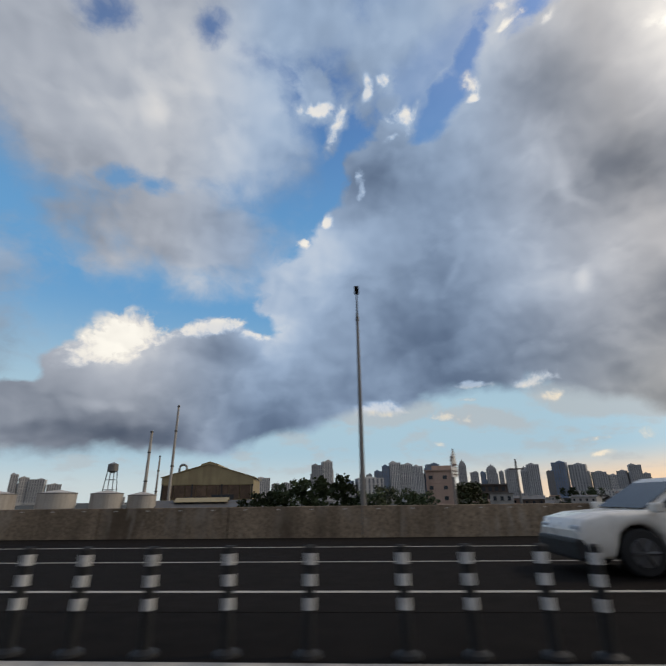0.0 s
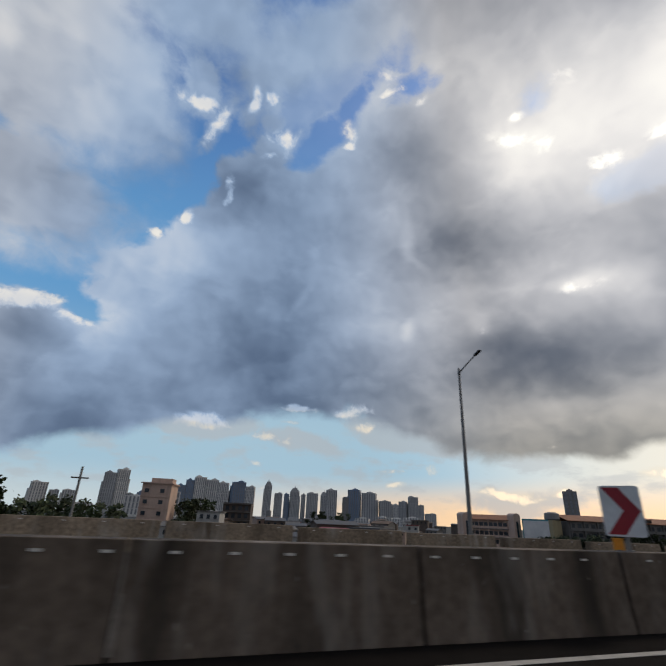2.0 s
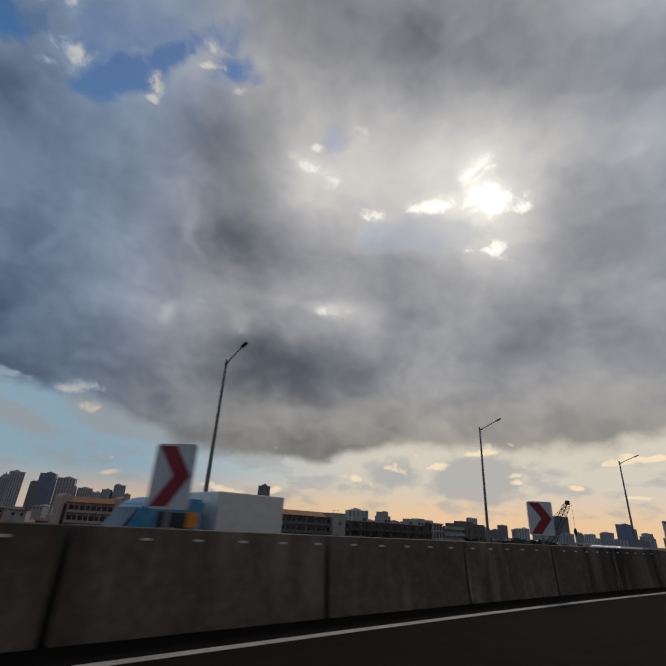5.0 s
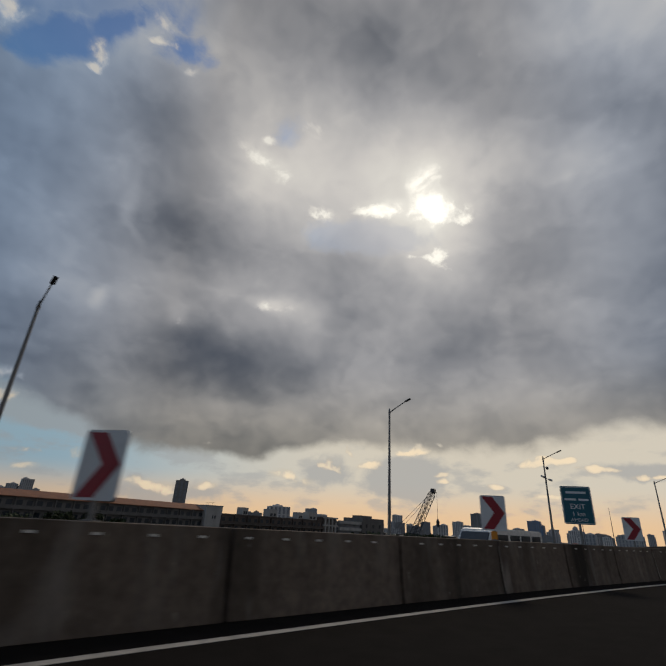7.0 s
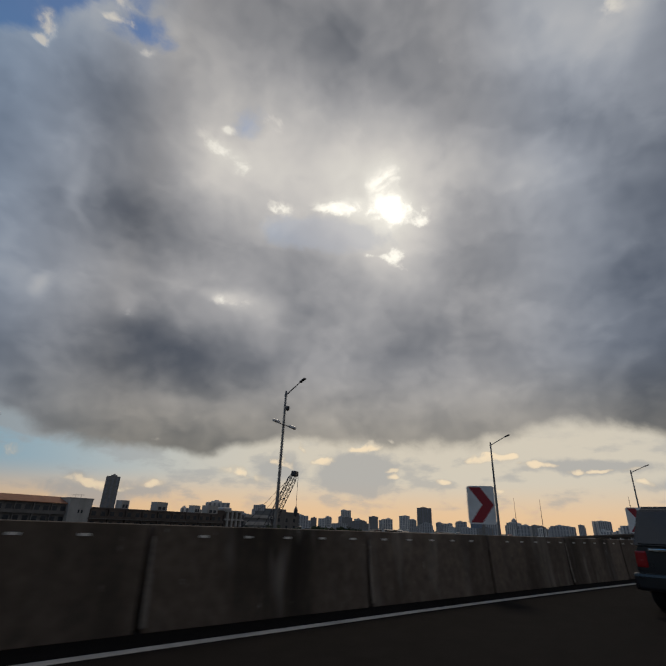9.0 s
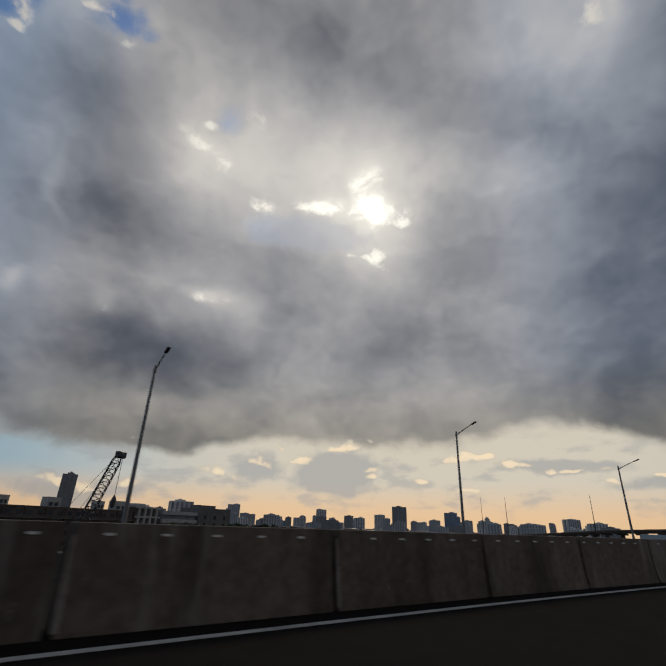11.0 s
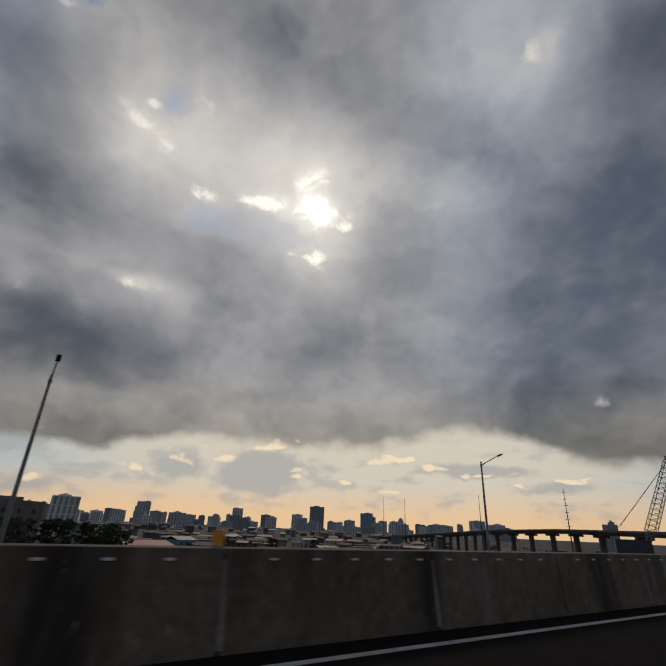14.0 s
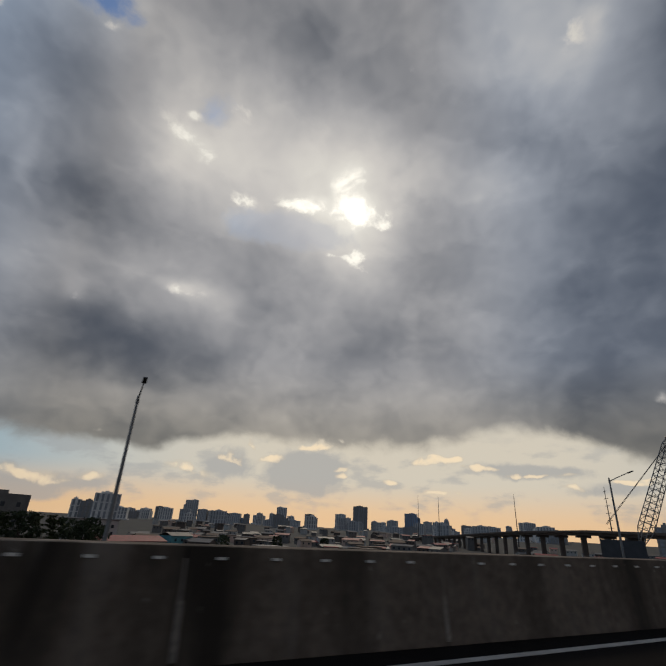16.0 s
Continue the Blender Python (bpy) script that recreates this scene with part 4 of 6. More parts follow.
t = thing("speed_sign", stand(68.35, 5.83, 0, -55), "round white speed limit sign with dark rim on a pole", "road sign")
part("rim", disc(0.44, 0.0, 0.02, 2.35), SIGN_RED_RIM, t, "dark red rim")
part("face", disc(0.385, -0.003, 0.001, 2.35), WHITE_PAINT, t, "white sign face")
letters("60", 0.56, (0, -0.005, 2.35), SIGN_BLACK, t, 0.95, "numeral")
bm = bmesh.new()
tube(bm, [(0, 0.06, 1.07), (0, 0.06, 2.6)], 0.04, 10)
part("post", bm, STEEL, t)
part("foot", boxed(-0.1, 0.1, -0.04, 0.16, 1.07, 1.09), STEEL, t)

def warning_triangle(side, low, y0, y1):
    """An upright triangular plate with its base at height low."""
    bm = bmesh.new()
    extrude(bm, [(-side / 2, low), (side / 2, low), (0.05, low + side * 0.83), (0, low + side * 0.87), (-0.05, low + side * 0.83)], y0, y1)
    return bm


# the warning sign on its own footing outside the parapet
t = thing("warning_sign", pose(5.2, 19.5, 0, rz=59), "white triangular warning sign above a lettered plate on a grey post", "road sign")
part("rim", warning_triangle(0.84, 2.58, 0.0, 0.02), SIGN_RED_RIM, t, "faded dark red rim")
part("face", warning_triangle(0.66, 2.66, -0.003, 0.001), WHITE_PAINT, t, "white sign face")
part("symbol", boxed(-0.07, 0.07, -0.007, -0.002, 2.86, 2.95), SIGN_BLACK, t, "dark symbol")
part("plate", boxed(-0.42, 0.42, 0.0, 0.02, 2.12, 2.55), WHITE_PAINT, t, "white plate")
for z in (2.22, 2.36):
    part("lettering_bar", boxed(-0.35, 0.35, -0.004, 0.001, z - 0.025, z + 0.025), SIGN_RED_RIM, t, "faded red bar")
part("plate_edge", boxed(-0.42, 0.42, -0.004, 0.001, 2.515, 2.545), SIGN_RED_RIM, t)
bm = bmesh.new()
tube(bm, [(0, 0.085, -0.9), (0, 0.085, 3.0)], 0.06, 12)
part("post", bm, STEEL, t)
for z in (2.3, 2.8):
    part("clamp", boxed(-0.09, 0.09, 0.02, 0.15, z - 0.02, z + 0.02), STEEL, t)
part("plinth", boxed(-0.26, 0.26, -0.2, 0.32, -1.7, -0.9, bevel=0.02), DECK, t, "concrete plinth")

t = thing("exit_sign", stand(118.57, 5.83, 0.107, -55) @ Matrix.Diagonal((0.88, 1, 0.9, 1)), "dark green exit sign with white lettering on a steel post", "road sign")
part("panel", rounded(1.02, 1.72, 3.0, 0.05, 0.0, 0.03), GREEN_SIGN, t)
bm = bmesh.new()
for a in (box(bm, -0.49, 0.49, -0.003, 0, 2.955, 2.97), box(bm, -0.49, 0.49, -0.003, 0, 1.75, 1.765), box(bm, -0.49, -0.475, -0.003, 0, 1.77, 2.95), box(bm, 0.475, 0.49, -0.003, 0, 1.77, 2.95)):
    pass
part("border", bm, SIGN_WHITE, t, "thin white border")
for x0, x1, z0, z1 in ((-0.34, 0.34, 2.745, 2.825), (-0.40, -0.02, 2.51, 2.58), (0.06, 0.40, 2.51, 2.58)):
    part("name_bar", boxed(x0, x1, -0.003, 0, z0, z1), SIGN_WHITE, t, "white bar of lettering")
letters("EXIT", 0.25, (0, -0.003, 2.30), SIGN_WHITE, t)
letters("1 km", 0.22, (0, -0.003, 2.06), SIGN_WHITE, t)
letters("AHEAD", 0.16, (0, -0.003, 1.86), SIGN_WHITE, t, 1.1)
bm = bmesh.new()
tube(bm, [(0, 0.08, 1.07), (0, 0.08, 2.9)], 0.045, 10)
part("post", bm, STEEL, t)
part("foot", boxed(-0.1, 0.1, -0.02, 0.18, 1.07, 1.09), STEEL, t)


# ---- the city beyond the road ----
GLASS = surface("window_glass", (0.035, 0.042, 0.05), 0.15, spread=0.2, grain=0.5, bump=0.0)
# distance haze is put into the tower and window-band colours by paling them
TOWER_GREY = surface("tower_grey", (0.52, 0.51, 0.50), 0.8, spread=0.18, grain=0.04, bump=0.0, stain=(0.42, 0.41, 0.40), streak=True, wear=0.05)
TOWER_BLUE = surface("tower_blue_glass", (0.20, 0.27, 0.38), 0.45, spread=0.2, grain=0.05, bump=0.0)
TOWER_WHITE = surface("tower_white", (0.72, 0.69, 0.65), 0.8, spread=0.15, grain=0.04, bump=0.0, stain=(0.46, 0.45, 0.44), streak=True, wear=0.05)
TOWER_DARK = surface("tower_dark", (0.27, 0.255, 0.24), 0.7, spread=0.2, grain=0.05, bump=0.0)
STRIP_DARK = surface("window_band", (0.26, 0.265, 0.275), 0.6, spread=0.25, grain=0.06, bump=0.0)
PINK = surface("pink_render", (0.60, 0.43, 0.34), 0.85, spread=0.1, grain=1.0, bump=0.1, stain=(0.36, 0.25, 0.2), streak=True, wear=0.5)
CREAM = surface("cream_sheet", (0.42, 0.34, 0.19), 0.6, spread=0.12, grain=0.8, bump=0.1, stain=(0.28, 0.21, 0.12), streak=True, wear=0.4)
RUST = surface("rusty_sheet", (0.16, 0.105, 0.07), 0.8, spread=0.35, grain=1.5, bump=0.2, stain=(0.07, 0.05, 0.04), wear=0.6)
WHITEWASH = surface("white_render", (0.46, 0.44, 0.41), 0.85, spread=0.12, grain=1.0, bump=0.1, stain=(0.3, 0.28, 0.25), streak=True, wear=0.5)
TEAL = surface("teal_render", (0.10, 0.30, 0.33), 0.85, spread=0.12, grain=1.0, bump=0.1, stain=(0.1, 0.18, 0.19), streak=True, wear=0.5)
GREY_RENDER = surface("grey_render", (0.19, 0.175, 0.16), 0.9, spread=0.2, grain=0.8, bump=0.1, stain=(0.12, 0.11, 0.1), streak=True, wear=0.4)
BROWN_RENDER = surface("brown_render", (0.12, 0.092, 0.075), 0.9, spread=0.25, grain=0.8, bump=0.1, stain=(0.07, 0.06, 0.05), streak=True, wear=0.4)
TILE_ROOF = surface("terracotta_roof", (0.33, 0.14, 0.07), 0.8, spread=0.2, grain=1.5, bump=0.2, stain=(0.18, 0.09, 0.06), wear=0.5)
RED_ROOF = surface("red_sheet_roof", (0.30, 0.055, 0.05), 0.6, spread=0.15, grain=1.0, bump=0.1, stain=(0.16, 0.05, 0.04), wear=0.5)
GREY_ROOF = surface("grey_sheet_roof", (0.11, 0.105, 0.10), 0.55, spread=0.2, grain=1.0, bump=0.1, stain=(0.17, 0.12, 0.09), wear=0.4)
TANK_WHITE = surface("tank_white", (0.50, 0.46, 0.41), 0.7, spread=0.1, grain=0.6, bump=0.05, stain=(0.25, 0.2, 0.16), streak=True, wear=0.4)
LEAF = surface("leaf", (0.045, 0.062, 0.022), 0.8, spread=0.5, grain=0.7, bump=0.0)
BARK = surface("bark", (0.10, 0.075, 0.055), 0.9, spread=0.3, grain=4, bump=0.4)
TOWER_MATS = (TOWER_GREY, TOWER_BLUE, TOWER_WHITE, TOWER_DARK, TOWER_GREY)
TOWER_LABELS = (
    "grey concrete high-rise tower with window bands",
    "blue glass high-rise tower with dark window bands",
    "pale residential high-rise tower with window bands",
    "dark slab high-rise tower with window bands",
    "slender grey high-rise tower with a pointed spire",
)


def high_rise(x, y, wide, top, style):
    if math.atan2(120 - x, y + 30) > -0.75:
        top *= 0.86
    tall = top - GROUND_Z
    face = math.atan2(100 - x, y + 20)
    t = thing("high_rise", Matrix.Translation((x, y, GROUND_Z)) @ Matrix.Rotation(face + random.uniform(-0.25, 0.25), 4, "Z"), TOWER_LABELS[style], "tower", "city towers")
    mat = TOWER_MATS[style]
    w, d = wide * 0.92, min(wide * random.uniform(0.6, 0.9), 60)
    bm = bmesh.new()
    lift = 0.86 if style == 4 else random.choice((1.0, 1.0, 0.97, 0.94))
    box(bm, -w / 2, w / 2, -d / 2, d / 2, 0, tall * lift)
    box(bm, -w * 0.62, w * 0.62, -d * 0.6, d * 0.6, 0, tall * 0.08)
    if random.random() < 0.5 and wide > 30:
        k = random.choice((-1, 1))
        box(bm, min(0, k * w * 0.62), max(0, k * w * 0.62), -d * 0.35, d * 0.42, 0, tall * lift * random.uniform(0.72, 0.93))
    part("body", bm, mat, t)
    bm = bmesh.new()
    if style == 4:
        for k, (f, z0, z1) in enumerate(((0.8, 0.86, 0.91), (0.55, 0.91, 0.955))):
            box(bm, -w * f / 2, w * f / 2, -d * f / 2, d * f / 2, tall * z0, tall * z1)
        tube(bm, [(0, 0, tall * 0.955), (0, 0, tall * 1.02)], [w * 0.12, 0.4], 4)
    else:
        o = random.uniform(-0.2, 0.2) * w
        box(bm, o - w * 0.22, o + w * 0.22, -d * 0.25, d * 0.25, tall * lift, tall * lift + max(3, tall * 0.03))
        box(bm, o - w * 0.08, o + w * 0.08, -d * 0.15, d * 0.15, tall * lift, tall * lift + max(5, tall * 0.05))
    part("crown", bm, mat, t)
    n = max(2, min(6, int(wide / 9)))
    for k in range(n):
        a = -w / 2 + w * (k + 0.28) / n
        b = a + w * 0.46 / n
        part("window_band", boxed(a, b, -d / 2 - 0.25, -d / 2 + 0.1, tall * 0.1, tall * lift * 0.97), STRIP_DARK, t)
    m = max(3, min(9, int(tall / 16)))
    for k in range(1, m):
        z = tall * lift * (0.1 + 0.87 * k / m)
        part("floor_ledge", boxed(-w / 2 - 0.3, w / 2 + 0.3, -d / 2 - 0.5, -d / 2 + 0.3, z - 0.9, z + 0.9), mat, t)
    part("side_band", boxed(-w / 2 - 0.25, -w / 2 + 0.1, -d * 0.3, d * 0.3, tall * 0.1, tall * lift * 0.96), STRIP_DARK, t)


# east, north, breadth, roof height and kind of each tower
DISTRICT_A = (
    (-1473, 2143, 32, 142, 0),
    (-1440, 2165, 42, 130, 0),
    (-1392, 2196, 67, 120, 0),
    (-1334, 2232, 65, 98, 0),
    (-383, 2572, 74, 133, 2),
    (-317, 2581, 44, 99, 0),
    (-250, 2588, 70, 103, 2),
    (-86, 2599, 65, 212, 0),
    (-31, 2600, 62, 228, 2),
    (18, 2600, 40, 96, 0),
    (42, 1499, 68, 53, 2),
    (56, 1499, 29, 62, 1),
    (118, 1495, 88, 70, 2),
    (193, 2994, 33, 171, 0),
    (238, 2991, 38, 176, 0),
    (297, 2985, 52, 199, 1),
)
DISTRICT_B = (
    (348, 2980, 54, 224, 1),
    (404, 2973, 73, 263, 2),
    (478, 2962, 81, 240, 2),
    (548, 2950, 67, 225, 2),
    (638, 2931, 87, 235, 1),
    (712, 2914, 60, 201, 2),
    (818, 2886, 48, 255, 4),
    (883, 2867, 50, 165, 0),
    (933, 2851, 32, 169, 1),
    (980, 2835, 61, 217, 4),
    (1033, 2817, 29, 165, 0),
    (1086, 2796, 69, 188, 0),
    (1155, 2769, 44, 197, 4),
    (1199, 2750, 73, 212, 0),
    (1287, 2710, 55, 155, 3),
    (1332, 2688, 83, 219, 1),
)
DISTRICT_C = (
    (1415, 2645, 97, 207, 0),
    (1501, 2597, 75, 152, 0),
    (1557, 2564, 45, 131, 2),
    (1598, 2539, 52, 144, 0),
    (1650, 2505, 60, 177, 0),
    (1690, 2479, 37, 124, 0),
    (1608, 2562, 68, 47, 2),
    (1653, 2534, 38, 37, 0),
    (1691, 2509, 53, 53, 0),
    (1751, 2469, 69, 72, 0),
    (3577, 2049, 96, 78, 3),
    (3691, 1855, 107, 143, 0),
    (3735, 1773, 77, 77, 0),
    (3764, 1716, 50, 74, 2),
    (3665, 1901, 60, 18, 1),
    (3791, 1661, 47, 30, 0),
)
DISTRICT_D = (
    (3849, 1537, 97, 59, 0),
    (3878, 1470, 49, 31, 1),
    (3922, 1359, 89, 55, 2),
    (3956, 1268, 83, 18, 0),
    (3985, 1185, 92, 125, 2),
    (4019, 1079, 95, -6, 0),
    (4052, 961, 79, 87, 3),
    (4062, 924, 189, -9, 0),
    (4111, 708, 88, 98, 2),
    (4123, 649, 53, 78, 2),
    (4140, 546, 128, 165, 3),
    (4157, 429, 53, 64, 4),
    (4174, 270, 53, 61, 0),
    (4184, 130, 105, 139, 1),
    (4187, 72, 31, 102, 0),
    (4189, -2, 66, 81, 0),
)
DISTRICT_E = (
    (4189, -168, 103, 36, 0),
    (4189, -152, 38, 110, 4),
    (4187, -228, 51, 16, 0),
    (4183, -306, 47, 35, 2),
    (4178, -378, 40, 38, 0),
    (4174, -434, 50, 40, 0),
    (4153, -621, 43, 73, 0),
    (4132, -753, 123, 103, 0),
    (1012, 542, 50, 41, 2),
    (1107, 694, 22, 28, 2),
    (1123, 675, 31, 27, 3),
    (3999, -297, 77, 37, 0),
    (3989, -439, 51, 59, 0),
    (3950, -735, 91, 103, 0),
    (865, 699, 28, 76, 3),
    (826, -346, 18, 21, 3),
)

for district in (DISTRICT_A, DISTRICT_B, DISTRICT_C, DISTRICT_D, DISTRICT_E):
    for row in district:
        high_rise(*row)

# the lower blocks between the towers
mid = random.Random(21)
for k in range(95):
    a = radians(mid.uniform(-104, -56) if k < 62 else mid.uniform(-42, 34))
    r = mid.uniform(1700, 3600)
    w, h = mid.uniform(25, 75), mid.uniform(10, 52) * r / 3000 + 4
    high_rise(round(120 - math.sin(a) * r), round(-30 + math.cos(a) * r), w, h, mid.choice((0, 0, 2, 2, 3)))

PANE = mesh_of(boxed(-0.6, 0.6, -0.03, 0.05, 0, 1.3), "pane", GLASS)


def front(x0, y0, x1, y1):
    """A pose for a building whose front runs from one corner to the other, seen from the road."""
    d = Vector((x1 - x0, y1 - y0, 0))
    return Matrix.Translation((x0, y0, 0)) @ Matrix.Rotation(math.atan2(d.y, d.x), 4, "Z"), d.length


def windows(t, xs, zs, wide=1.2, high=1.3, sill=True, frame_mat=None, y=0.0):
    pane = mesh_of(boxed(-wide / 2, wide / 2, -0.04, 0.05, 0, high), "pane", GLASS)
    ledge = mesh_of(boxed(-wide / 2 - 0.15, wide / 2 + 0.15, -0.25, 0.05, -0.14, 0), "sill", frame_mat or GREY_RENDER)
    for x in xs:
        for z in zs:
            w = part("window", pane, GLASS, t, m=Matrix.Translation((x, y, z)))
            if sill:
                part("sill", ledge, GREY_RENDER, w)


def even(a, b, n):
    return [a + (b - a) * (i + 0.5) / n for i in range(n)]


def gable(bm, x0, x1, y0, y1, z, rise, over=0.4, thick=0.12):
    ym = (y0 + y1) / 2
    outline = ((y0 - over, z), (ym, z + rise), (y1 + over, z), (y1 + over, z + thick), (ym, z + rise + thick), (y0 - over, z + thick))
    a = [bm.verts.new((x0 - over, y, h)) for y, h in outline]
    b = [bm.verts.new((x1 + over, y, h)) for y, h in outline]
    for i in range(6):
        bm.faces.new((a[i], a[(i + 1) % 6], b[(i + 1) % 6], b[i]))
    for q in (a, b):
        bm.faces.new((q[0], q[1], q[4], q[5]))
        bm.faces.new((q[1], q[2], q[3], q[4]))


def gable_wall(bm, x, y0, y1, z, rise, thick=0.3):
    ym = (y0 + y1) / 2
    a = [bm.verts.new((x, y, h)) for y, h in ((y0, z), (y1, z), (ym, z + rise))]
    b = [bm.verts.new((x + thick, y, h)) for y, h in ((y0, z), (y1, z), (ym, z + rise))]
    bm.faces.new(a)
    bm.faces.new(b[::-1])
    for i in range(3):
        bm.faces.new((a[i], b[i], b[(i + 1) % 3], a[(i + 1) % 3]))


# the factory: a cream gabled shed with a rusty open front
m, long = front(-63.8, 174.4, -30.5, 176.8)
t = thing("factory", m, "cream metal factory shed with a rusty open gable front", "factory")
bm = bmesh.new()
box(bm, 0, long, 0.5, 34, GROUND_Z, 9.0)
part("wall", bm, CREAM, t)
bm = bmesh.new()
extrude(bm, ((-0.4, 6.6), (long + 0.4, 6.6), (long + 0.4, 9.2), (long * 0.5, 14.0), (-0.4, 9.2)), 0.0, 0.5)
part("gable_front", bm, CREAM, t)
bm = bmesh.new()
extrude(bm, ((-0.8, 9.1), (long * 0.5, 14.1), (long + 0.8, 9.1), (long + 0.8, 9.4), (long * 0.5, 14.45), (-0.8, 9.4)), -0.4, 34.5)
part("roof", bm, CREAM, t, "cream ribbed metal roof")
bm = bmesh.new()
extrude(bm, ((long * 0.5 - 3.2, 13.0), (long * 0.5 + 3.2, 13.0), (long * 0.5 + 3.2, 14.2), (long * 0.5, 15.2), (long * 0.5 - 3.2, 14.2)), 1, 30)
part("ridge_vent", bm, CREAM, t)
for k in range(2):
    for j in range(8):
        a = 0.4 + (long - 0.8) * j / 8
        part("cladding_sheet", boxed(a, a + (long - 0.8) / 8 - 0.25, 0.1 + 0.05 * (j % 2), 0.35, -6 + k * 7.6, 0.2 + k * 6.2), RUST, t, "rusty cladding sheet")
# solid dark panels on the front, coloured as the shade inside open bays
part("opening", boxed(long * 0.55, long * 0.8, 0.02, 0.2, 1.3, 3.1), GLASS, t, "dark panel for the shaded inside of an open bay")
part("opening", boxed(long * 0.25, long * 0.5, 0.02, 0.2, 1.3, 2.4), GLASS, t, "dark panel for the shaded inside of an open bay")
for x in (0.0, long * 0.33, long * 0.66, long):
    part("column", boxed(x - 0.25, x + 0.25, -0.1, 0.3, GROUND_Z, 6.8), DARK_STEEL, t)
bm = bmesh.new()
tube(bm, [(4.2, 6, 9.5)] + [(5.6 + 1.4 * math.cos(a), 6, 13 + 1.4 * math.sin(a)) for a in np.linspace(math.pi, 0, 9)] + [(7.0, 6, 10.8)], 0.42, 10)
part("duct", bm, STEEL, t, "curved grey vent duct")
for j in range(6):
    part("side_window", boxed(long - 0.02, long + 0.06, 3 + 4.5 * j, 4.5 + 4.5 * j, -1.5, 0.2), GLASS, t)

m, long = front(-58, 146, -20, 150)
t = thing("shed", m, "low shed with a cream stepped metal roof", "shed")
part("wall", boxed(0, long, 0, 14, GROUND_Z, -1.5), CREAM, t)
bm = bmesh.new()
gable(bm, 0, long, 0, 14, -1.5, 2.6)
part("roof", bm, GREY_ROOF, t)
bm = bmesh.new()
gable(bm, 8, long - 14, 4, 10, 0.6, 1.3)
part("roof_vent", bm, CREAM, t)


def storage_tank(x, y, r, top):
    t = thing("storage_tank", Matrix.Translation((x, y, 0)), "dirty white cylindrical storage tank, streaked with rust", "tank", "storage tanks")
    bm = bmesh.new()
    tube(bm, [(0, 0, GROUND_Z), (0, 0, top)], r, 32)
    part("shell", bm, TANK_WHITE, t)
    bm = bmesh.new()
    tube(bm, [(0, 0, top), (0, 0, top + 0.9)], [r * 1.02, 0.4], 32)
    part("lid", bm, TANK_WHITE, t)
    for z in (top - 0.2, top - 4.5):
        bm = bmesh.new()
        tube(bm, [(0, 0, z), (0, 0, z + 0.25)], r + 0.08, 32)
        part("hoop", bm, STEEL, t)


for x, y, r, top in ((-112, 118, 7.5, 3.6), (-94, 130, 5.5, 3.5), (-81, 138, 5.2, 3.7), (-69, 143.5, 4.6, 3.5), (-60, 148, 4.2, 3.0), (-136, 104, 8, 3.8)):
    storage_tank(x, y, r, top)

t = thing("water_tower", Matrix.Translation((-142.2, 297.8, 0)), "grey steel water tank on four tall legs", "water tower")
bm = bmesh.new()
tube(bm, [(0, 0, 18.2), (0, 0, 19.4), (0, 0, 23.6), (0, 0, 24.8)], [1.2, 3.2, 3.2, 0.3], 20)
part("tank", bm, STEEL, t)
for sx, sy in ((1, 1), (1, -1), (-1, 1), (-1, -1)):
    bm = bmesh.new()
    tube(bm, [(sx * 4.6, sy * 4.6, GROUND_Z), (sx * 2.1, sy * 2.1, 19.4)], 0.28, 6)
    part("leg", bm, DARK_STEEL, t)
for z in (0, 8, 14):
    f = 4.6 - 2.5 * (z - GROUND_Z) / 33.4
    bm = bmesh.new()
    for k in range(4):
        c = [(f, f), (-f, f), (-f, -f), (f, -f)]
        tube(bm, [(*c[k], z), (*c[(k + 1) % 4], z)], 0.14, 5)
    part("brace", bm, DARK_STEEL, t)

for x, y, top, r in ((-65.4, 162.3, 25.0, 0.75), (-55.2, 158, 33.5, 0.6), (-77.8, 205.8, 20.3, 0.6)):
    t = thing("chimney_stack", Matrix.Translation((x, y, 0)), "tall thin pale metal chimney stack", "chimney", "factory stacks")
    bm = bmesh.new()
    tube(bm, [(0, 0, GROUND_Z), (0, 0, top)], [r, r * 0.55], 12)
    part("shaft", bm, TANK_WHITE, t)
    for k in (0.55, 0.8, 0.985):
        bm = bmesh.new()
        z = GROUND_Z + (top - GROUND_Z) * k
        tube(bm, [(0, 0, z), (0, 0, z + 0.4)], r * (1 - 0.45 * k) + 0.14, 12)
        part("collar", bm, DARK_STEEL, t)

# the pink block of flats
m, long = front(31.8, 157.2, 40.4, 154.8)
t = thing("apartment_block", m, "narrow pink rendered apartment block with small windows", "building")
part("wall", boxed(0, long, 0, 11, GROUND_Z, 9.6), PINK, t)
part("roof_slab", boxed(-0.5, long + 0.5, -0.5, 11.3, 9.6, 9.95), PINK, t)
part("stair_head", boxed(2.0, long - 0.4, 2, 8, 9.95, 11.4), PINK, t)
for z in (-3.6, -0.2, 3.2, 6.5):
    part("string_course", boxed(-0.15, long + 0.15, -0.18, 0.1, z - 0.9, z - 0.6), PINK, t)
windows(t, (1.6, 6.3), (-3.0, 0.3, 3.6, 6.9), 1.3, 1.2, frame_mat=PINK)

m, long = front(47.8, 142.4, 54.0, 140.0)
t = thing("white_house", m, "small white rendered house with dark windows", "house")
part("wall", boxed(0, long, 0, 8, GROUND_Z, 2.0), WHITEWASH, t)
part("roof_slab", boxed(-0.4, long + 0.4, -0.4, 8.4, 2.0, 2.25), GREY_RENDER, t)
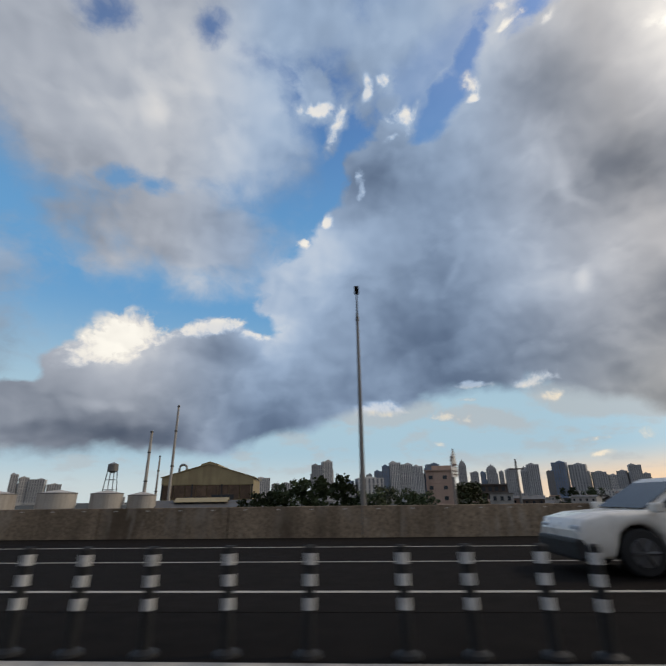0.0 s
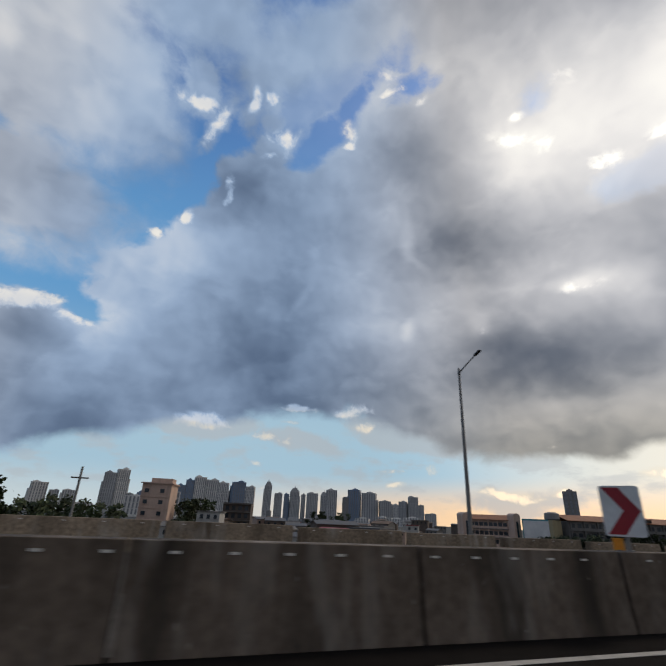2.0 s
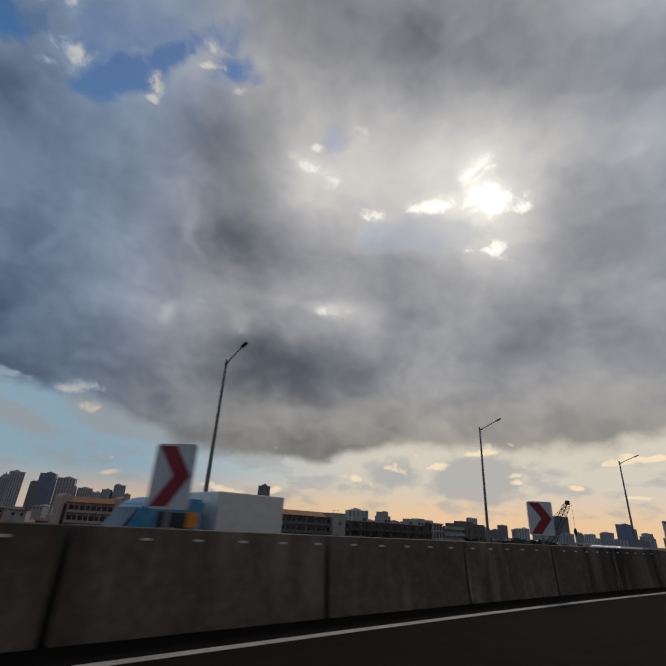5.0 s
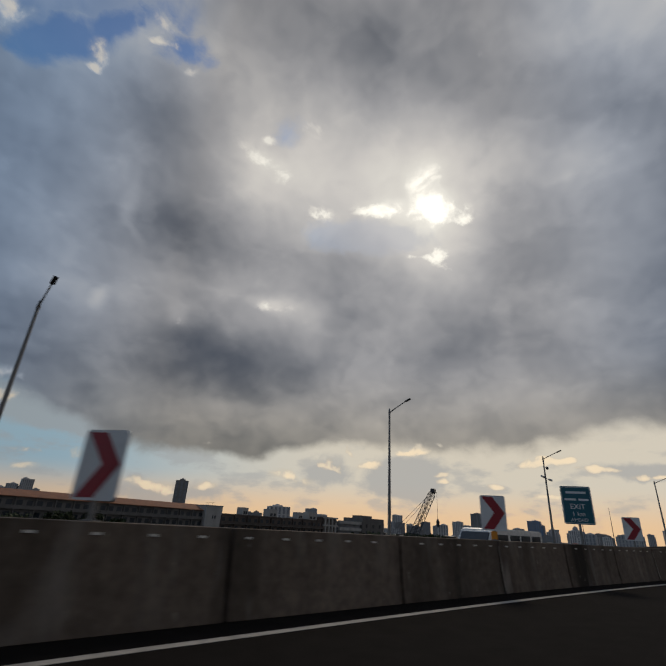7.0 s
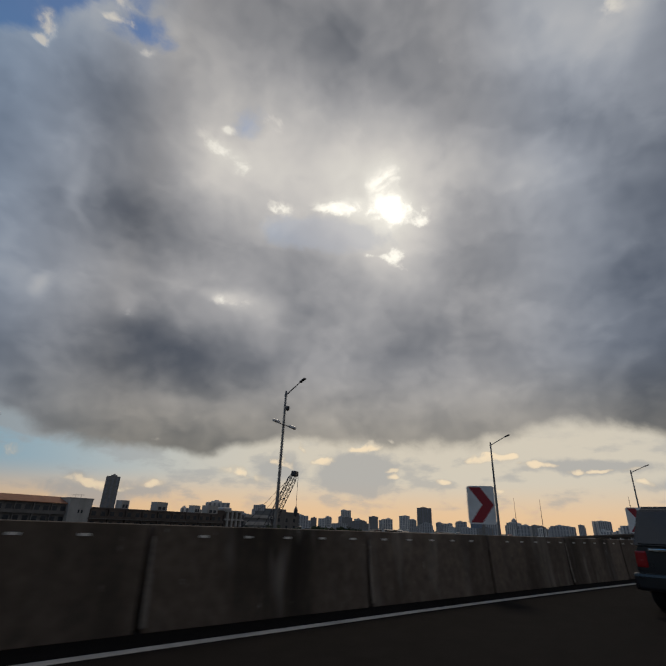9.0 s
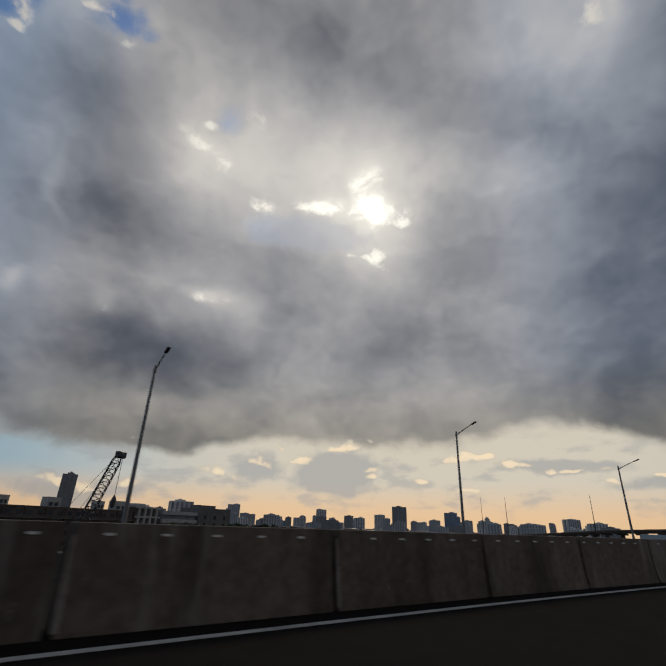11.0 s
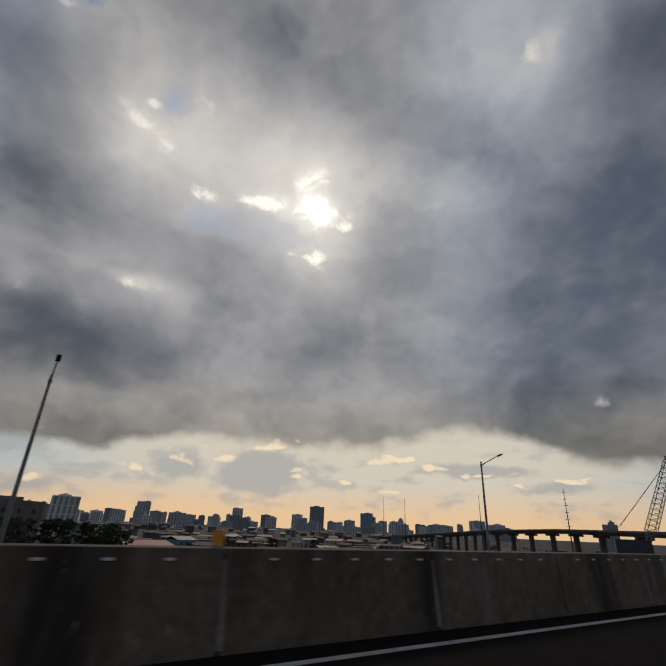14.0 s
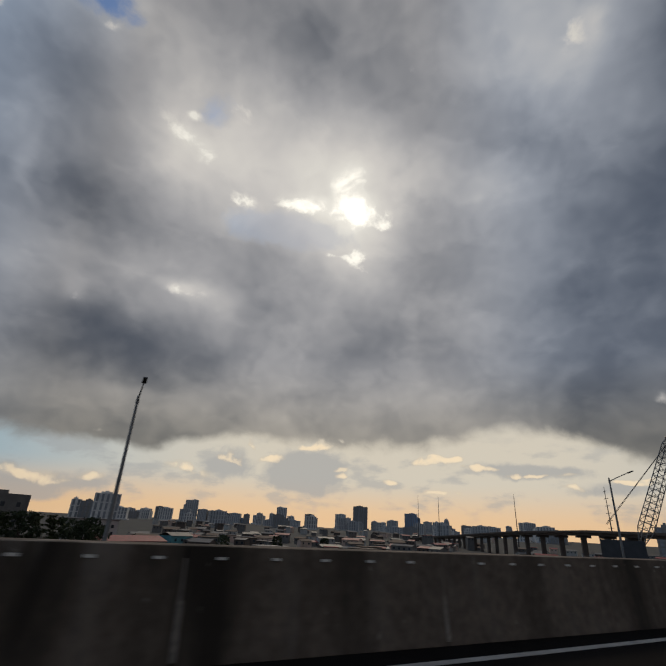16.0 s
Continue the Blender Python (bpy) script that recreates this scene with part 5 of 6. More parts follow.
windows(t, even(0.4, long - 0.2, 3), (-2.4, 0.2), 0.9, 1.1)

m, long = front(69, 219.3, 81, 215.4)
t = thing("weathered_block", m, "dark weathered four-storey block with open balconies", "building")
part("wall", boxed(0, long, 0, 14, GROUND_Z, 6.8), BROWN_RENDER, t)
for z in (-4, -0.5, 3.0, 6.4):
    part("balcony", boxed(-0.3, long + 0.3, -1.3, 0, z - 0.25, z), GREY_RENDER, t)
windows(t, even(0.5, long - 0.5, 4), (-3.2, 0.3, 3.6), 1.6, 1.9, False)


def long_block(x0, y0, x1, y1, deep, top, floors, bays, wall, roof, name, label, storey=3.2):
    m, long = front(x0, y0, x1, y1)
    t = thing(name, m, label, "building")
    part("wall", boxed(0, long, 0, deep, GROUND_Z, top), wall, t)
    if roof == "flat":
        part("parapet", boxed(-0.2, long + 0.2, -0.2, deep + 0.2, top, top + 0.5), wall, t)
    else:
        bm = bmesh.new()
        gable(bm, 0, long, 0, deep, top, deep * 0.16, 0.9, 0.2)
        part("roof", bm, roof, t)
    for k in range(floors):
        z = top - storey * (k + 1)
        part("slab_edge", boxed(-0.1, long + 0.1, -0.9, 0, z - 0.12, z + 0.12), GREY_RENDER, t)
        part("railing", boxed(0.1, long - 0.1, -0.88, -0.8, z + 0.12, z + 0.95), wall, t)
        for x in even(0.3, long - 0.3, bays):
            part("window", PANE, GLASS, t, m=Matrix.Translation((x, -0.01, z + 0.75)) @ Matrix.Diagonal((1.3, 1, 1.25, 1)))
        for x in even(0.3, long - 0.3, bays // 2):
            part("column", boxed(x - long / bays, x - long / bays + 0.25, -0.85, 0, z, z + storey), wall, t)
    return t, long


def drum_tower(x, y, top, r, mat):
    t = thing("stair_tower", Matrix.Translation((x, y, 0)), "rounded stair tower of the apartment block", "tower", "stair towers")
    bm = bmesh.new()
    box(bm, -r, r, -r, r, GROUND_Z, top - r * 0.6)
    part("shaft", bm, mat, t)
    bm = bmesh.new()
    pts = [(r * 1.05 * math.cos(a), top - r * 0.6 + r * 0.75 * math.sin(a)) for a in np.linspace(0, math.pi, 9)]
    extrude(bm, pts, -r * 1.05, r * 1.05)
    part("vault", bm, mat, t)
    part("slot_window", boxed(-0.5, 0.5, -r - 0.05, -r + 0.05, -6, top - r - 1), GLASS, t)


long_block(158.7, 157.6, 168.5, 146.0, 12, 3.9, 4, 8, PINK, TILE_ROOF, "terrace_block", "pink three-storey apartment block with a terracotta roof")
long_block(181, 128.4, 250, 109.5, 13, 4.6, 4, 26, GREY_RENDER, TILE_ROOF, "apartment_row", "long grey apartment row with balconies and a terracotta roof")
for x, y, top, r, mat in ((157.6, 159.4, 6.3, 1.9, PINK), (169.8, 144.2, 6.4, 1.7, PINK),):
    drum_tower(x, y, top, r, mat)
m, long = front(170.3, 140.5, 175.5, 132.0)
t = thing("office_block", m, "pale green glazed office block", "building")
part("wall", boxed(0, long, 0, 12, GROUND_Z, 4.8), TEAL, t)
part("curtain_wall", boxed(0.4, long - 0.4, -0.12, 0, -6, 4.2), TOWER_WHITE, t)
t = thing("roof_tank", Matrix.Translation((177.5, 132.5, 0)), "dark rooftop water tank on a yellow stair shaft", "water tank")
part("shaft", boxed(-2.2, 2.2, -2, 2, GROUND_Z, 4.6), CREAM, t)
bm = bmesh.new()
tube(bm, [(0, 0, 4.6), (0, 0, 5.0), (0, 0, 7.0), (0, 0, 7.5)], [2.2, 2.7, 2.6, 1.2], 16)
part("tank", bm, TOWER_DARK, t)
m, long = front(248.6, 107.6, 256.0, 105.4)
t = thing("white_block", m, "plain white rendered block with two small windows", "building")
part("wall", boxed(0, long, 0, 7, GROUND_Z, 6.4), WHITEWASH, t)
part("parapet", boxed(-0.15, long + 0.15, -0.15, 7.15, 6.4, 6.75), WHITEWASH, t)
for x in (3.2, 4.3):
    part("window", boxed(x, x + 0.55, -0.05, 0.05, 1.9, 3.0), GLASS, t)
bm = bmesh.new()
for x in (2.6, 4.6):
    tube(bm, [(x, 3, 6.7), (x, 3, 7.9)], 0.05, 5)
tube(bm, [(1.4, 3, 7.6), (5.8, 3, 7.9)], 0.05, 5)
part("aerial", bm, DARK_STEEL, t)
m, long = front(204, 118.5, 215, 115.5)
t = thing("roof_pavilion", m, "small hipped terracotta pavilion on the roof ridge", "pavilion")
part("wall", boxed(1, long - 1, 4, 9, 4.0, 6.2), BROWN_RENDER, t)
bm = bmesh.new()
tube(bm, [(long / 2, 6.5, 6.2), (long / 2, 6.5, 7.4)], [6.2, 1.2], 4)
part("roof", bm, TILE_ROOF, t)
long_block(255.5, 106, 316, 90, 16, 3.6, 4, 18, BROWN_RENDER, "flat", "warehouse_block", "dark weathered block with rows of windows")
for x, y, w in ((286, 100, 5), (303, 95, 3), (312, 93, 6), (270, 104, 3)):
    t = thing("roof_room", Matrix.Translation((x, y, 3.6)) @ Matrix.Rotation(-0.25, 4, "Z"), "white rooftop room with dark windows", "roof room", "roof rooms")
    part("wall", boxed(-w / 2, w / 2, 0, 4, 0, 3.0 + w * 0.15), WHITEWASH, t)
    for k in range(2):
        part("window", boxed(-w * 0.35 + k * w * 0.4, -w * 0.35 + k * w * 0.4 + w * 0.28, -0.05, 0.05, 0.8, 2.0), GLASS, t)
m, long = front(317, 89.2, 330, 87.6)
t = thing("framed_block", m, "pale concrete framed stair block with open bays", "building")
part("wall", boxed(0, long, 0.6, 14, GROUND_Z, 5.6), BROWN_RENDER, t)
for x in even(0, long, 4):
    part("column", boxed(x - 0.5, x + 0.5, -0.2, 0.7, GROUND_Z, 5.8), WHITEWASH, t)
for z in (-6, -2.2, 1.6, 5.2):
    part("beam", boxed(-0.3, long + 0.3, -0.25, 0.5, z, z + 0.7), WHITEWASH, t)
part("dome", boxed(2, 8, 3, 9, 5.6, 7.2, bevel=0.7), TOWER_GREY, t)
m, long = front(332, 87, 353, 83)
t = thing("car_park", m, "pale open-sided car park with dark storeys", "building")
part("core", boxed(0, long, 1.2, 16, GROUND_Z, 4.4), STRIP_DARK, t)
for z in (-9.5, -6.5, -3.2, 0.0, 3.3):
    part("parapet_band", boxed(0, long, 0, 1.3, z, z + 1.5), WHITEWASH, t)
m, long = front(354, 83, 374, 77)
t = thing("corner_block", m, "grey stained corner block with small windows", "building")
part("wall", boxed(0, long, 0, 14, GROUND_Z, 7.0), GREY_RENDER, t)
part("roof_hut", boxed(2, 13, 3, 9, 7.0, 8.4), GREY_RENDER, t)
windows(t, even(1, long - 1, 3), (-5, -1.5, 2.0), 1.6, 1.8, False)

# below the viaduct: the white house, the red roof and the teal house beside it
m, long = front(396, 70, 416, 62)
t = thing("terraced_house", m, "white three-storey house with dark windows", "house")
part("wall", boxed(0, long, 0, 12, GROUND_Z, -1.5), WHITEWASH, t)
part("roof_slab", boxed(-5, long + 0.6, -0.6, 12.6, -1.5, -1.1), GREY_ROOF, t)
windows(t, even(1, long - 1, 5), (-11.5, -8.3, -5.1), 1.5, 1.5, False)
m, long = front(388, 48.8, 420, 35.9)
t = thing("red_warehouse", m, "low warehouse with a long red metal roof", "warehouse")
part("wall", boxed(0, long, 0, 14, GROUND_Z, -9.7), GREY_RENDER, t)
bm = bmesh.new()
gable(bm, 0, long, 0, 14, -9.7, 2.2)
part("roof", bm, RED_ROOF, t)
m, long = front(424, 36, 436, 31)
t = thing("teal_house", m, "teal two-storey house with dark windows", "house")
part("wall", boxed(0, long, 0, 10, GROUND_Z, -7.2), TEAL, t)
bm = bmesh.new()
gable(bm, 0, long, 0, 10, -7.2, 1.5)
part("roof", bm, GREY_ROOF, t)
windows(t, even(0.6, long - 0.6, 3), (-9.6,), 1.2, 1.3, False)


def small_house(x, y, turn, w, d, top, wall, roof, flat):
    t = thing("house", Matrix.Translation((x, y, 0)) @ Matrix.Rotation(turn, 4, "Z"), "small crowded town house with a %s roof" % ("flat concrete" if flat else "sheet metal"), "house", "town houses")
    part("wall", boxed(-w / 2, w / 2, 0, d, GROUND_Z, top), wall, t)
    bm = bmesh.new()
    if flat:
        box(bm, -w / 2 - 0.3, w / 2 + 0.3, -0.3, d + 0.3, top, top + 0.35)
    else:
        gable(bm, -w / 2, w / 2, 0, d, top, d * 0.14)
    part("roof", bm, roof, t)
    if not flat:
        bm = bmesh.new()
        gable_wall(bm, -w / 2 + 0.02, 0, d, top, d * 0.14)
        gable_wall(bm, w / 2 - 0.32, 0, d, top, d * 0.14)
        part("gable_end", bm, wall, t)
    pane = mesh_of(boxed(-0.55, 0.55, -0.05, 0.05, 0, 1.2), "window", GLASS)
    for k in range(max(2, int(w / 3))):
        part("window", pane, GLASS, t, m=Matrix.Translation((-w / 2 + w * (k + 0.5) / max(2, int(w / 3)), 0, top - 2.0)))
    return t


WALLS = (WHITEWASH, GREY_RENDER, PINK, BROWN_RENDER, GREY_RENDER, BROWN_RENDER, GREY_RENDER, WHITEWASH)
ROOFS = (GREY_ROOF, GREY_ROOF, RUST, RUST, RED_ROOF, GREY_RENDER, GREY_ROOF)
rng = random.Random(7)


def town(count, az0, az1, near, far, eye, low, high):
    for _ in range(count):
        a = radians(rng.uniform(az0, az1))
        r = near + (far - near) * rng.random() ** 0.8
        x, y = eye[0] - math.sin(a) * r, eye[1] + math.cos(a) * r
        flat = rng.random() < 0.35
        small_house(x, y, a + rng.uniform(-0.5, 0.5), rng.uniform(6, 14), rng.uniform(6, 11), rng.uniform(low, high), rng.choice(WALLS), rng.choice(ROOFS), flat)


town(64, -40, -17, 130, 420, (0, 0), -6.5, 0.5)
town(24, -40, -22, 420, 900, (0, 0), -4, 4)
town(16, -14, 12, 150, 330, (0, 0), -8, -2)
town(10, -32, -24, 90, 130, (60, -4), -8, -4)
town(120, -93, -58, 230, 560, (190, -78), -12, -7.5)
town(90, -98, -58, 520, 1300, (190, -78), -10, -2)
town(60, -128, -93, 170, 620, (215, -100), -12.5, -8.5)
town(14, -70, -58, 110, 200, (130, -30), -12, -9)


# ---- trees ----
def tree_mesh(seed, tall, spread, clumps):
    r = random.Random(seed)
    trunk = bmesh.new()
    tube(trunk, [(0, 0, 0), (0.15, 0.1, tall * 0.3), (0.1, -0.1, tall * 0.6)], [0.35, 0.25, 0.12], 8)
    for k in range(6):
        a = r.uniform(0, math.tau)
        z = tall * r.uniform(0.25, 0.55)
        tube(trunk, [(0.1, 0, z), (math.cos(a) * spread * 0.35, math.sin(a) * spread * 0.35, z + tall * 0.15), (math.cos(a) * spread * 0.7, math.sin(a) * spread * 0.7, z + tall * 0.25)], [0.14, 0.09, 0.03], 6)
    verts, faces = [], []
    for _ in range(clumps):
        a, q = r.uniform(0, math.tau), r.random() ** 0.5
        h = r.uniform(0.3, 1.0)
        wide = spread * (1.15 - abs(h - 0.58) * 1.3)
        c = Vector((math.cos(a) * q * wide, math.sin(a) * q * wide, tall * h))
        size = r.uniform(0.5, 1.15)
        for _ in range(26):
            p = c + Vector((r.gauss(0, 1), r.gauss(0, 1), r.gauss(0, 0.7))) * size * 0.55
            u = Vector((r.gauss(0, 1), r.gauss(0, 1), r.gauss(0, 1))).normalized()
            v = u.orthogonal().normalized()
            s = r.uniform(0.28, 0.55)
            i = len(verts)
            verts += [p - u * s, p + v * s * 0.7, p + u * s, p - v * s * 0.7]
            faces.append((i, i + 1, i + 2, i + 3))
    me = bpy.data.meshes.new("crown")
    me.from_pydata(verts, [], faces)
    me.materials.append(LEAF)
    return mesh_of(trunk, "trunk", BARK), me


KINDS = [tree_mesh(k, tall, spread, n) for k, (tall, spread, n) in enumerate(((17.5, 6.5, 95), (15.5, 5.5, 80), (13, 6.0, 75)))]


def tree(x, y, kind, scale):
    t = thing("tree", Matrix.Translation((x, y, GROUND_Z)) @ Matrix.Rotation(rng.uniform(0, 6), 4, "Z") @ Matrix.Scale(scale, 4), "dense dark green broadleaf tree beside the viaduct", "tree", "trees beside the viaduct")
    part("trunk", KINDS[kind][0], BARK, t)
    part("crown", KINDS[kind][1], LEAF, t)


for x, y, k, s in (
    (-22, 122, 1, 0.95), (-16, 112, 0, 0.95), (-11, 119, 0, 1.05), (-5.5, 113, 0, 1.1), (-0.4, 114, 0, 1.15), (5, 122, 1, 1.0), (10, 118, 1, 1.05),
    (15, 123, 0, 1.0), (19.6, 117, 1, 1.0), (25, 130, 1, 1.05), (47, 165, 0, 1.1), (56, 192, 0, 1.15), (52, 188, 1, 1.1), (135, 268, 0, 1.1),
    (158, 279, 0, 1.1), (150, 272, 1, 1.1), (186, 122, 2, 1.05), (196, 118, 0, 0.85), (204, 115, 1, 0.95), (212, 113, 2, 1.05), (177, 126, 2, 1.0),
    (172, 132, 2, 0.95), (318, 44, 0, 0.80), (326, 39, 0, 0.80), (334, 37, 0, 0.82), (342, 36, 0, 0.78), (350, 36, 1, 0.82), (358, 35, 1, 0.78),
    (366, 34, 2, 0.85), (330, 48, 0, 0.82), (345, 46, 0, 0.80), (310, 50, 1, 0.85), (372, 42, 1, 0.85), (450, 20, 2, 0.6), (480, 0, 2, 0.62), (520, -20, 2, 0.6),
    (300, 56, 1, 0.9), (288, 60, 1, 0.85), (262, 95, 2, 0.95), (270, 92, 2, 0.9), (240, 101, 2, 0.9), (225, 105, 2, 0.9),
):
    tree(x, y, k, s)


# ---- the second viaduct, cranes and masts ----
VIA = [Vector(p) for p in ((345, -220, 4.2), (373, -208, 4.4), (410, -196, 5.0), (452, -189, 5.4), (503, -181, 6.0), (612, -157, 4.6), (828, -116, -1.4), (1188, -25, -13.8))]
t = thing("viaduct", None, "dark concrete elevated viaduct with girders and piers", "viaduct")
bm = bmesh.new()
prev = None
for i, p in enumerate(VIA):
    d = (VIA[min(i + 1, len(VIA) - 1)] - VIA[max(i - 1, 0)]).normalized()
    n = Vector((-d.y, d.x, 0))
    ring = [bm.verts.new(p + n * a + Vector((0, 0, b))) for a, b in ((-5, -0.2), (-5, 0.9), (-4.7, 0.9), (-4.7, 0), (4.7, 0), (4.7, 0.9), (5, 0.9), (5, -0.2), (3.6, -0.4), (3.2, -1.7), (-3.2, -1.7), (-3.6, -0.4))]
    if prev:
        for k in range(12):
            bm.faces.new((prev[k], prev[(k + 1) % 12], ring[(k + 1) % 12], ring[k]))
    else:
        bm.faces.new(ring[::-1])
    prev = ring
bm.faces.new(prev)
part("deck", bm, BROWN_RENDER, t)
for a, b in zip(VIA, VIA[1:]):
    n = max(1, int((b - a).length / 24))
    for k in range(n):
        p = a.lerp(b, (k + 0.5) / n)
        turn = Matrix.Translation(p) @ Matrix.Rotation(math.atan2(b.y - a.y, b.x - a.x), 4, "Z")
        bm = bmesh.new()
        box(bm, -0.9, 0.9, -1.4, 1.4, GROUND_Z - p.z, -3.0)
        box(bm, -1.0, 1.0, -4.2, 4.2, -3.0, -1.7)
        part("pier", bm, BROWN_RENDER, t, m=turn)


def lattice(bm, a, b, w0, w1, bays, r):
    a, b = Vector(a), Vector(b)
    d = (b - a).normalized()
    u = d.orthogonal().normalized()
    v = d.cross(u)
    rings = []
    for i in range(bays + 1):
        f = i / bays
        w = (w0 + (w1 - w0) * f) * (min(1, f * 5 + 0.35) if i < bays else 0.6)
        c = a.lerp(b, f)
        rings.append([c + (u * sx + v * sy) * w / 2 for sx, sy in ((1, 1), (1, -1), (-1, -1), (-1, 1))])
    for p, q in zip(rings, rings[1:]):
        for k in range(4):
            tube(bm, [p[k], q[k]], r, 5, False)
            tube(bm, [p[k], q[(k + 1) % 4]], r * 0.6, 4, False)
            tube(bm, [q[k], q[(k + 1) % 4]], r * 0.6, 4, False)


def crane(foot, tip, wide, r, label, steel=DARK_STEEL):
    t = thing("crawler_crane", None, label, "crane", "lattice boom cranes")
    foot, tip = Vector(foot), Vector(tip)
    bm = bmesh.new()
    lattice(bm, foot, tip, wide, wide * 0.8, 16, r)
    part("boom", bm, steel, t)
    bm = bmesh.new()
    bmesh.ops.create_cube(bm, size=1, matrix=Matrix.Translation(tip + Vector((0.3, 0, 0.2))) @ Matrix.Diagonal((1.7, 1.0, 1.0, 1)))
    bmesh.ops.bevel(bm, geom=list(bm.edges), offset=0.15, segments=1, affect="EDGES")
    part("boom_head", bm, DARK_STEEL, t)
    side = (tip - foot).cross(Vector((0, 0, 1))).normalized()
    away = Vector((tip.x - foot.x, tip.y - foot.y, 0))
    hook = tip + away.normalized() * 1.0
    bm = bmesh.new()
    tube(bm, [hook, hook - Vector((0, 0, (tip.z - foot.z) * 0.42))], 0.04, 4)
    part("hoist_rope", bm, DARK_STEEL, t)
    bm = bmesh.new()
    z = tip.z - (tip.z - foot.z) * 0.42
    tube(bm, [(hook.x, hook.y, z + 0.3), (hook.x, hook.y, z - 0.4), (hook.x, hook.y, z - 1.2), (hook.x, hook.y, z - 1.6)], [0.1, 0.4, 0.35, 0.08], 8)
    part("hook_block", bm, DARK_STEEL, t)
    back = foot - away.normalized() * 5
    for k in (-0.5, 0.5):
        bm = bmesh.new()
        tube(bm, [tip + side * k * 0.6, back + side * k * 3 + Vector((0, 0, 3))], 0.04, 4)
        part("pendant", bm, DARK_STEEL, t)
    bm = bmesh.new()
    base = foot - away.normalized() * 2.5
    box(bm, -4, 3, -1.8, 1.8, 1.4, 4.4, Matrix.Translation((base.x, base.y, foot.z - 4)) @ Matrix.Rotation(math.atan2(away.y, away.x), 4, "Z"))
    part("house", bm, DARK_STEEL, t)
    bm = bmesh.new()
    box(bm, -3.5, 3.5, -2.4, 2.4, GROUND_Z - foot.z + 4, 1.4, Matrix.Translation((base.x, base.y, foot.z - 4)) @ Matrix.Rotation(math.atan2(away.y, away.x), 4, "Z"))
    part("undercarriage", bm, DARK_STEEL, t)


crane((213.5, 17.5, -4.5), (211.5, 9.5, 10.2), 1.5, 0.075, "dark crawler crane with a raised lattice boom and hook")
crane((301.8, -130.5, 1.4), (299.1, -138.0, 19.6), 2.0, 0.08, "pale crawler crane with a tall lattice boom and hook", STEEL)


def power_mast(x, y, top, arms, wide):
    t = thing("power_mast", Matrix.Translation((x, y, 0)), "slim steel power mast with short cross arms", "mast", "power masts")
    bm = bmesh.new()
    tube(bm, [(0, 0, GROUND_Z), (0, 0, top)], [0.75, 0.18], 8)
    part("mast", bm, DARK_STEEL, t)
    for k in range(arms):
        z = top - 4 - 6 * k
        part("cross_arm", boxed(-wide * (1 + 0.12 * k), wide * (1 + 0.12 * k), -0.15, 0.15, z - 0.18, z + 0.18), DARK_STEEL, t)


power_mast(780.8, -180.8, 46.5, 3, 2.2)
power_mast(950, -95, 52, 0, 1)
power_mast(1050, -60, 60, 2, 2)
power_mast(662, -240, 46.5, 6, 4.6)

t = thing("utility_pole", Matrix.Translation((23.5, 58.6, 0)), "grey concrete utility pole with a wooden cross arm", "utility pole")
bm = bmesh.new()
tube(bm, [(0, 0, GROUND_Z), (0, 0, 5.8)], [0.24, 0.12], 8)
part("pole", bm, DECK, t)
part("cross_arm", boxed(-0.9, 0.9, -0.08, 0.08, 4.5, 4.65), BARK, t)


# ---- vehicles ----
def car_paint(name, colour, rough=0.3):
    return surface(name, colour, rough, spread=0.03, grain=0.8, bump=0.0, coat=0.5)


WHITE_CAR = car_paint("white_car_paint", (0.84, 0.80, 0.73))
SILVER_CAR = car_paint("silver_car_paint", (0.45, 0.45, 0.46))
BLACK_CAR = car_paint("black_car_paint", (0.012, 0.012, 0.014))
DARK_CAR = car_paint("dark_car_paint", (0.08, 0.085, 0.095))
BLUE_CAB = car_paint("blue_cab_paint", (0.05, 0.30, 0.50))
TRIM = surface("black_trim", (0.02, 0.02, 0.021), 0.6, spread=0.1, grain=3, bump=0.05)
CHROME = surface("chrome", (0.6, 0.6, 0.6), 0.15, 1.0, spread=0.05, grain=2, bump=0.0)
TAIL_RED = surface("tail_lamp_red", (0.35, 0.01, 0.012), 0.2, spread=0.05, grain=2, bump=0.0)
HEAD_CLEAR = surface("head_lamp", (0.55, 0.57, 0.6), 0.12, spread=0.05, grain=2, bump=0.0)
RIM = surface("alloy_rim", (0.12, 0.12, 0.125), 0.4, 0.6, spread=0.08, grain=4, bump=0.0)
CANVAS = surface("grey_tarpaulin", (0.42, 0.41, 0.40), 0.8, spread=0.12, grain=1.5, bump=0.2, stain=(0.27, 0.26, 0.25), wear=0.8)


def wheel(t, x, y, r):
    bm = bmesh.new()
    out = 1 if y > 0 else -1
    tube(bm, [(x, y - 0.11, r), (x, y - 0.08, r), (x, y + 0.08, r), (x, y + 0.11, r)], [r * 0.9, r, r, r * 0.9], 24)
    w = part("wheel", bm, BLACK_RUBBER, t)
    bm = bmesh.new()
    tube(bm, [(x, y + out * 0.09, r), (x, y + out * 0.122, r)], [r * 0.66, r * 0.6], 18)
    part("rim", bm, RIM, w)
    bm = bmesh.new()
    for k in range(6):
        a = k * math.tau / 6
        tube(bm, [(x, y + out * 0.128, r), (x + math.cos(a) * r * 0.6, y + out * 0.124, r + math.sin(a) * r * 0.6)], 0.03, 5)
    part("spoke", bm, RIM, w)


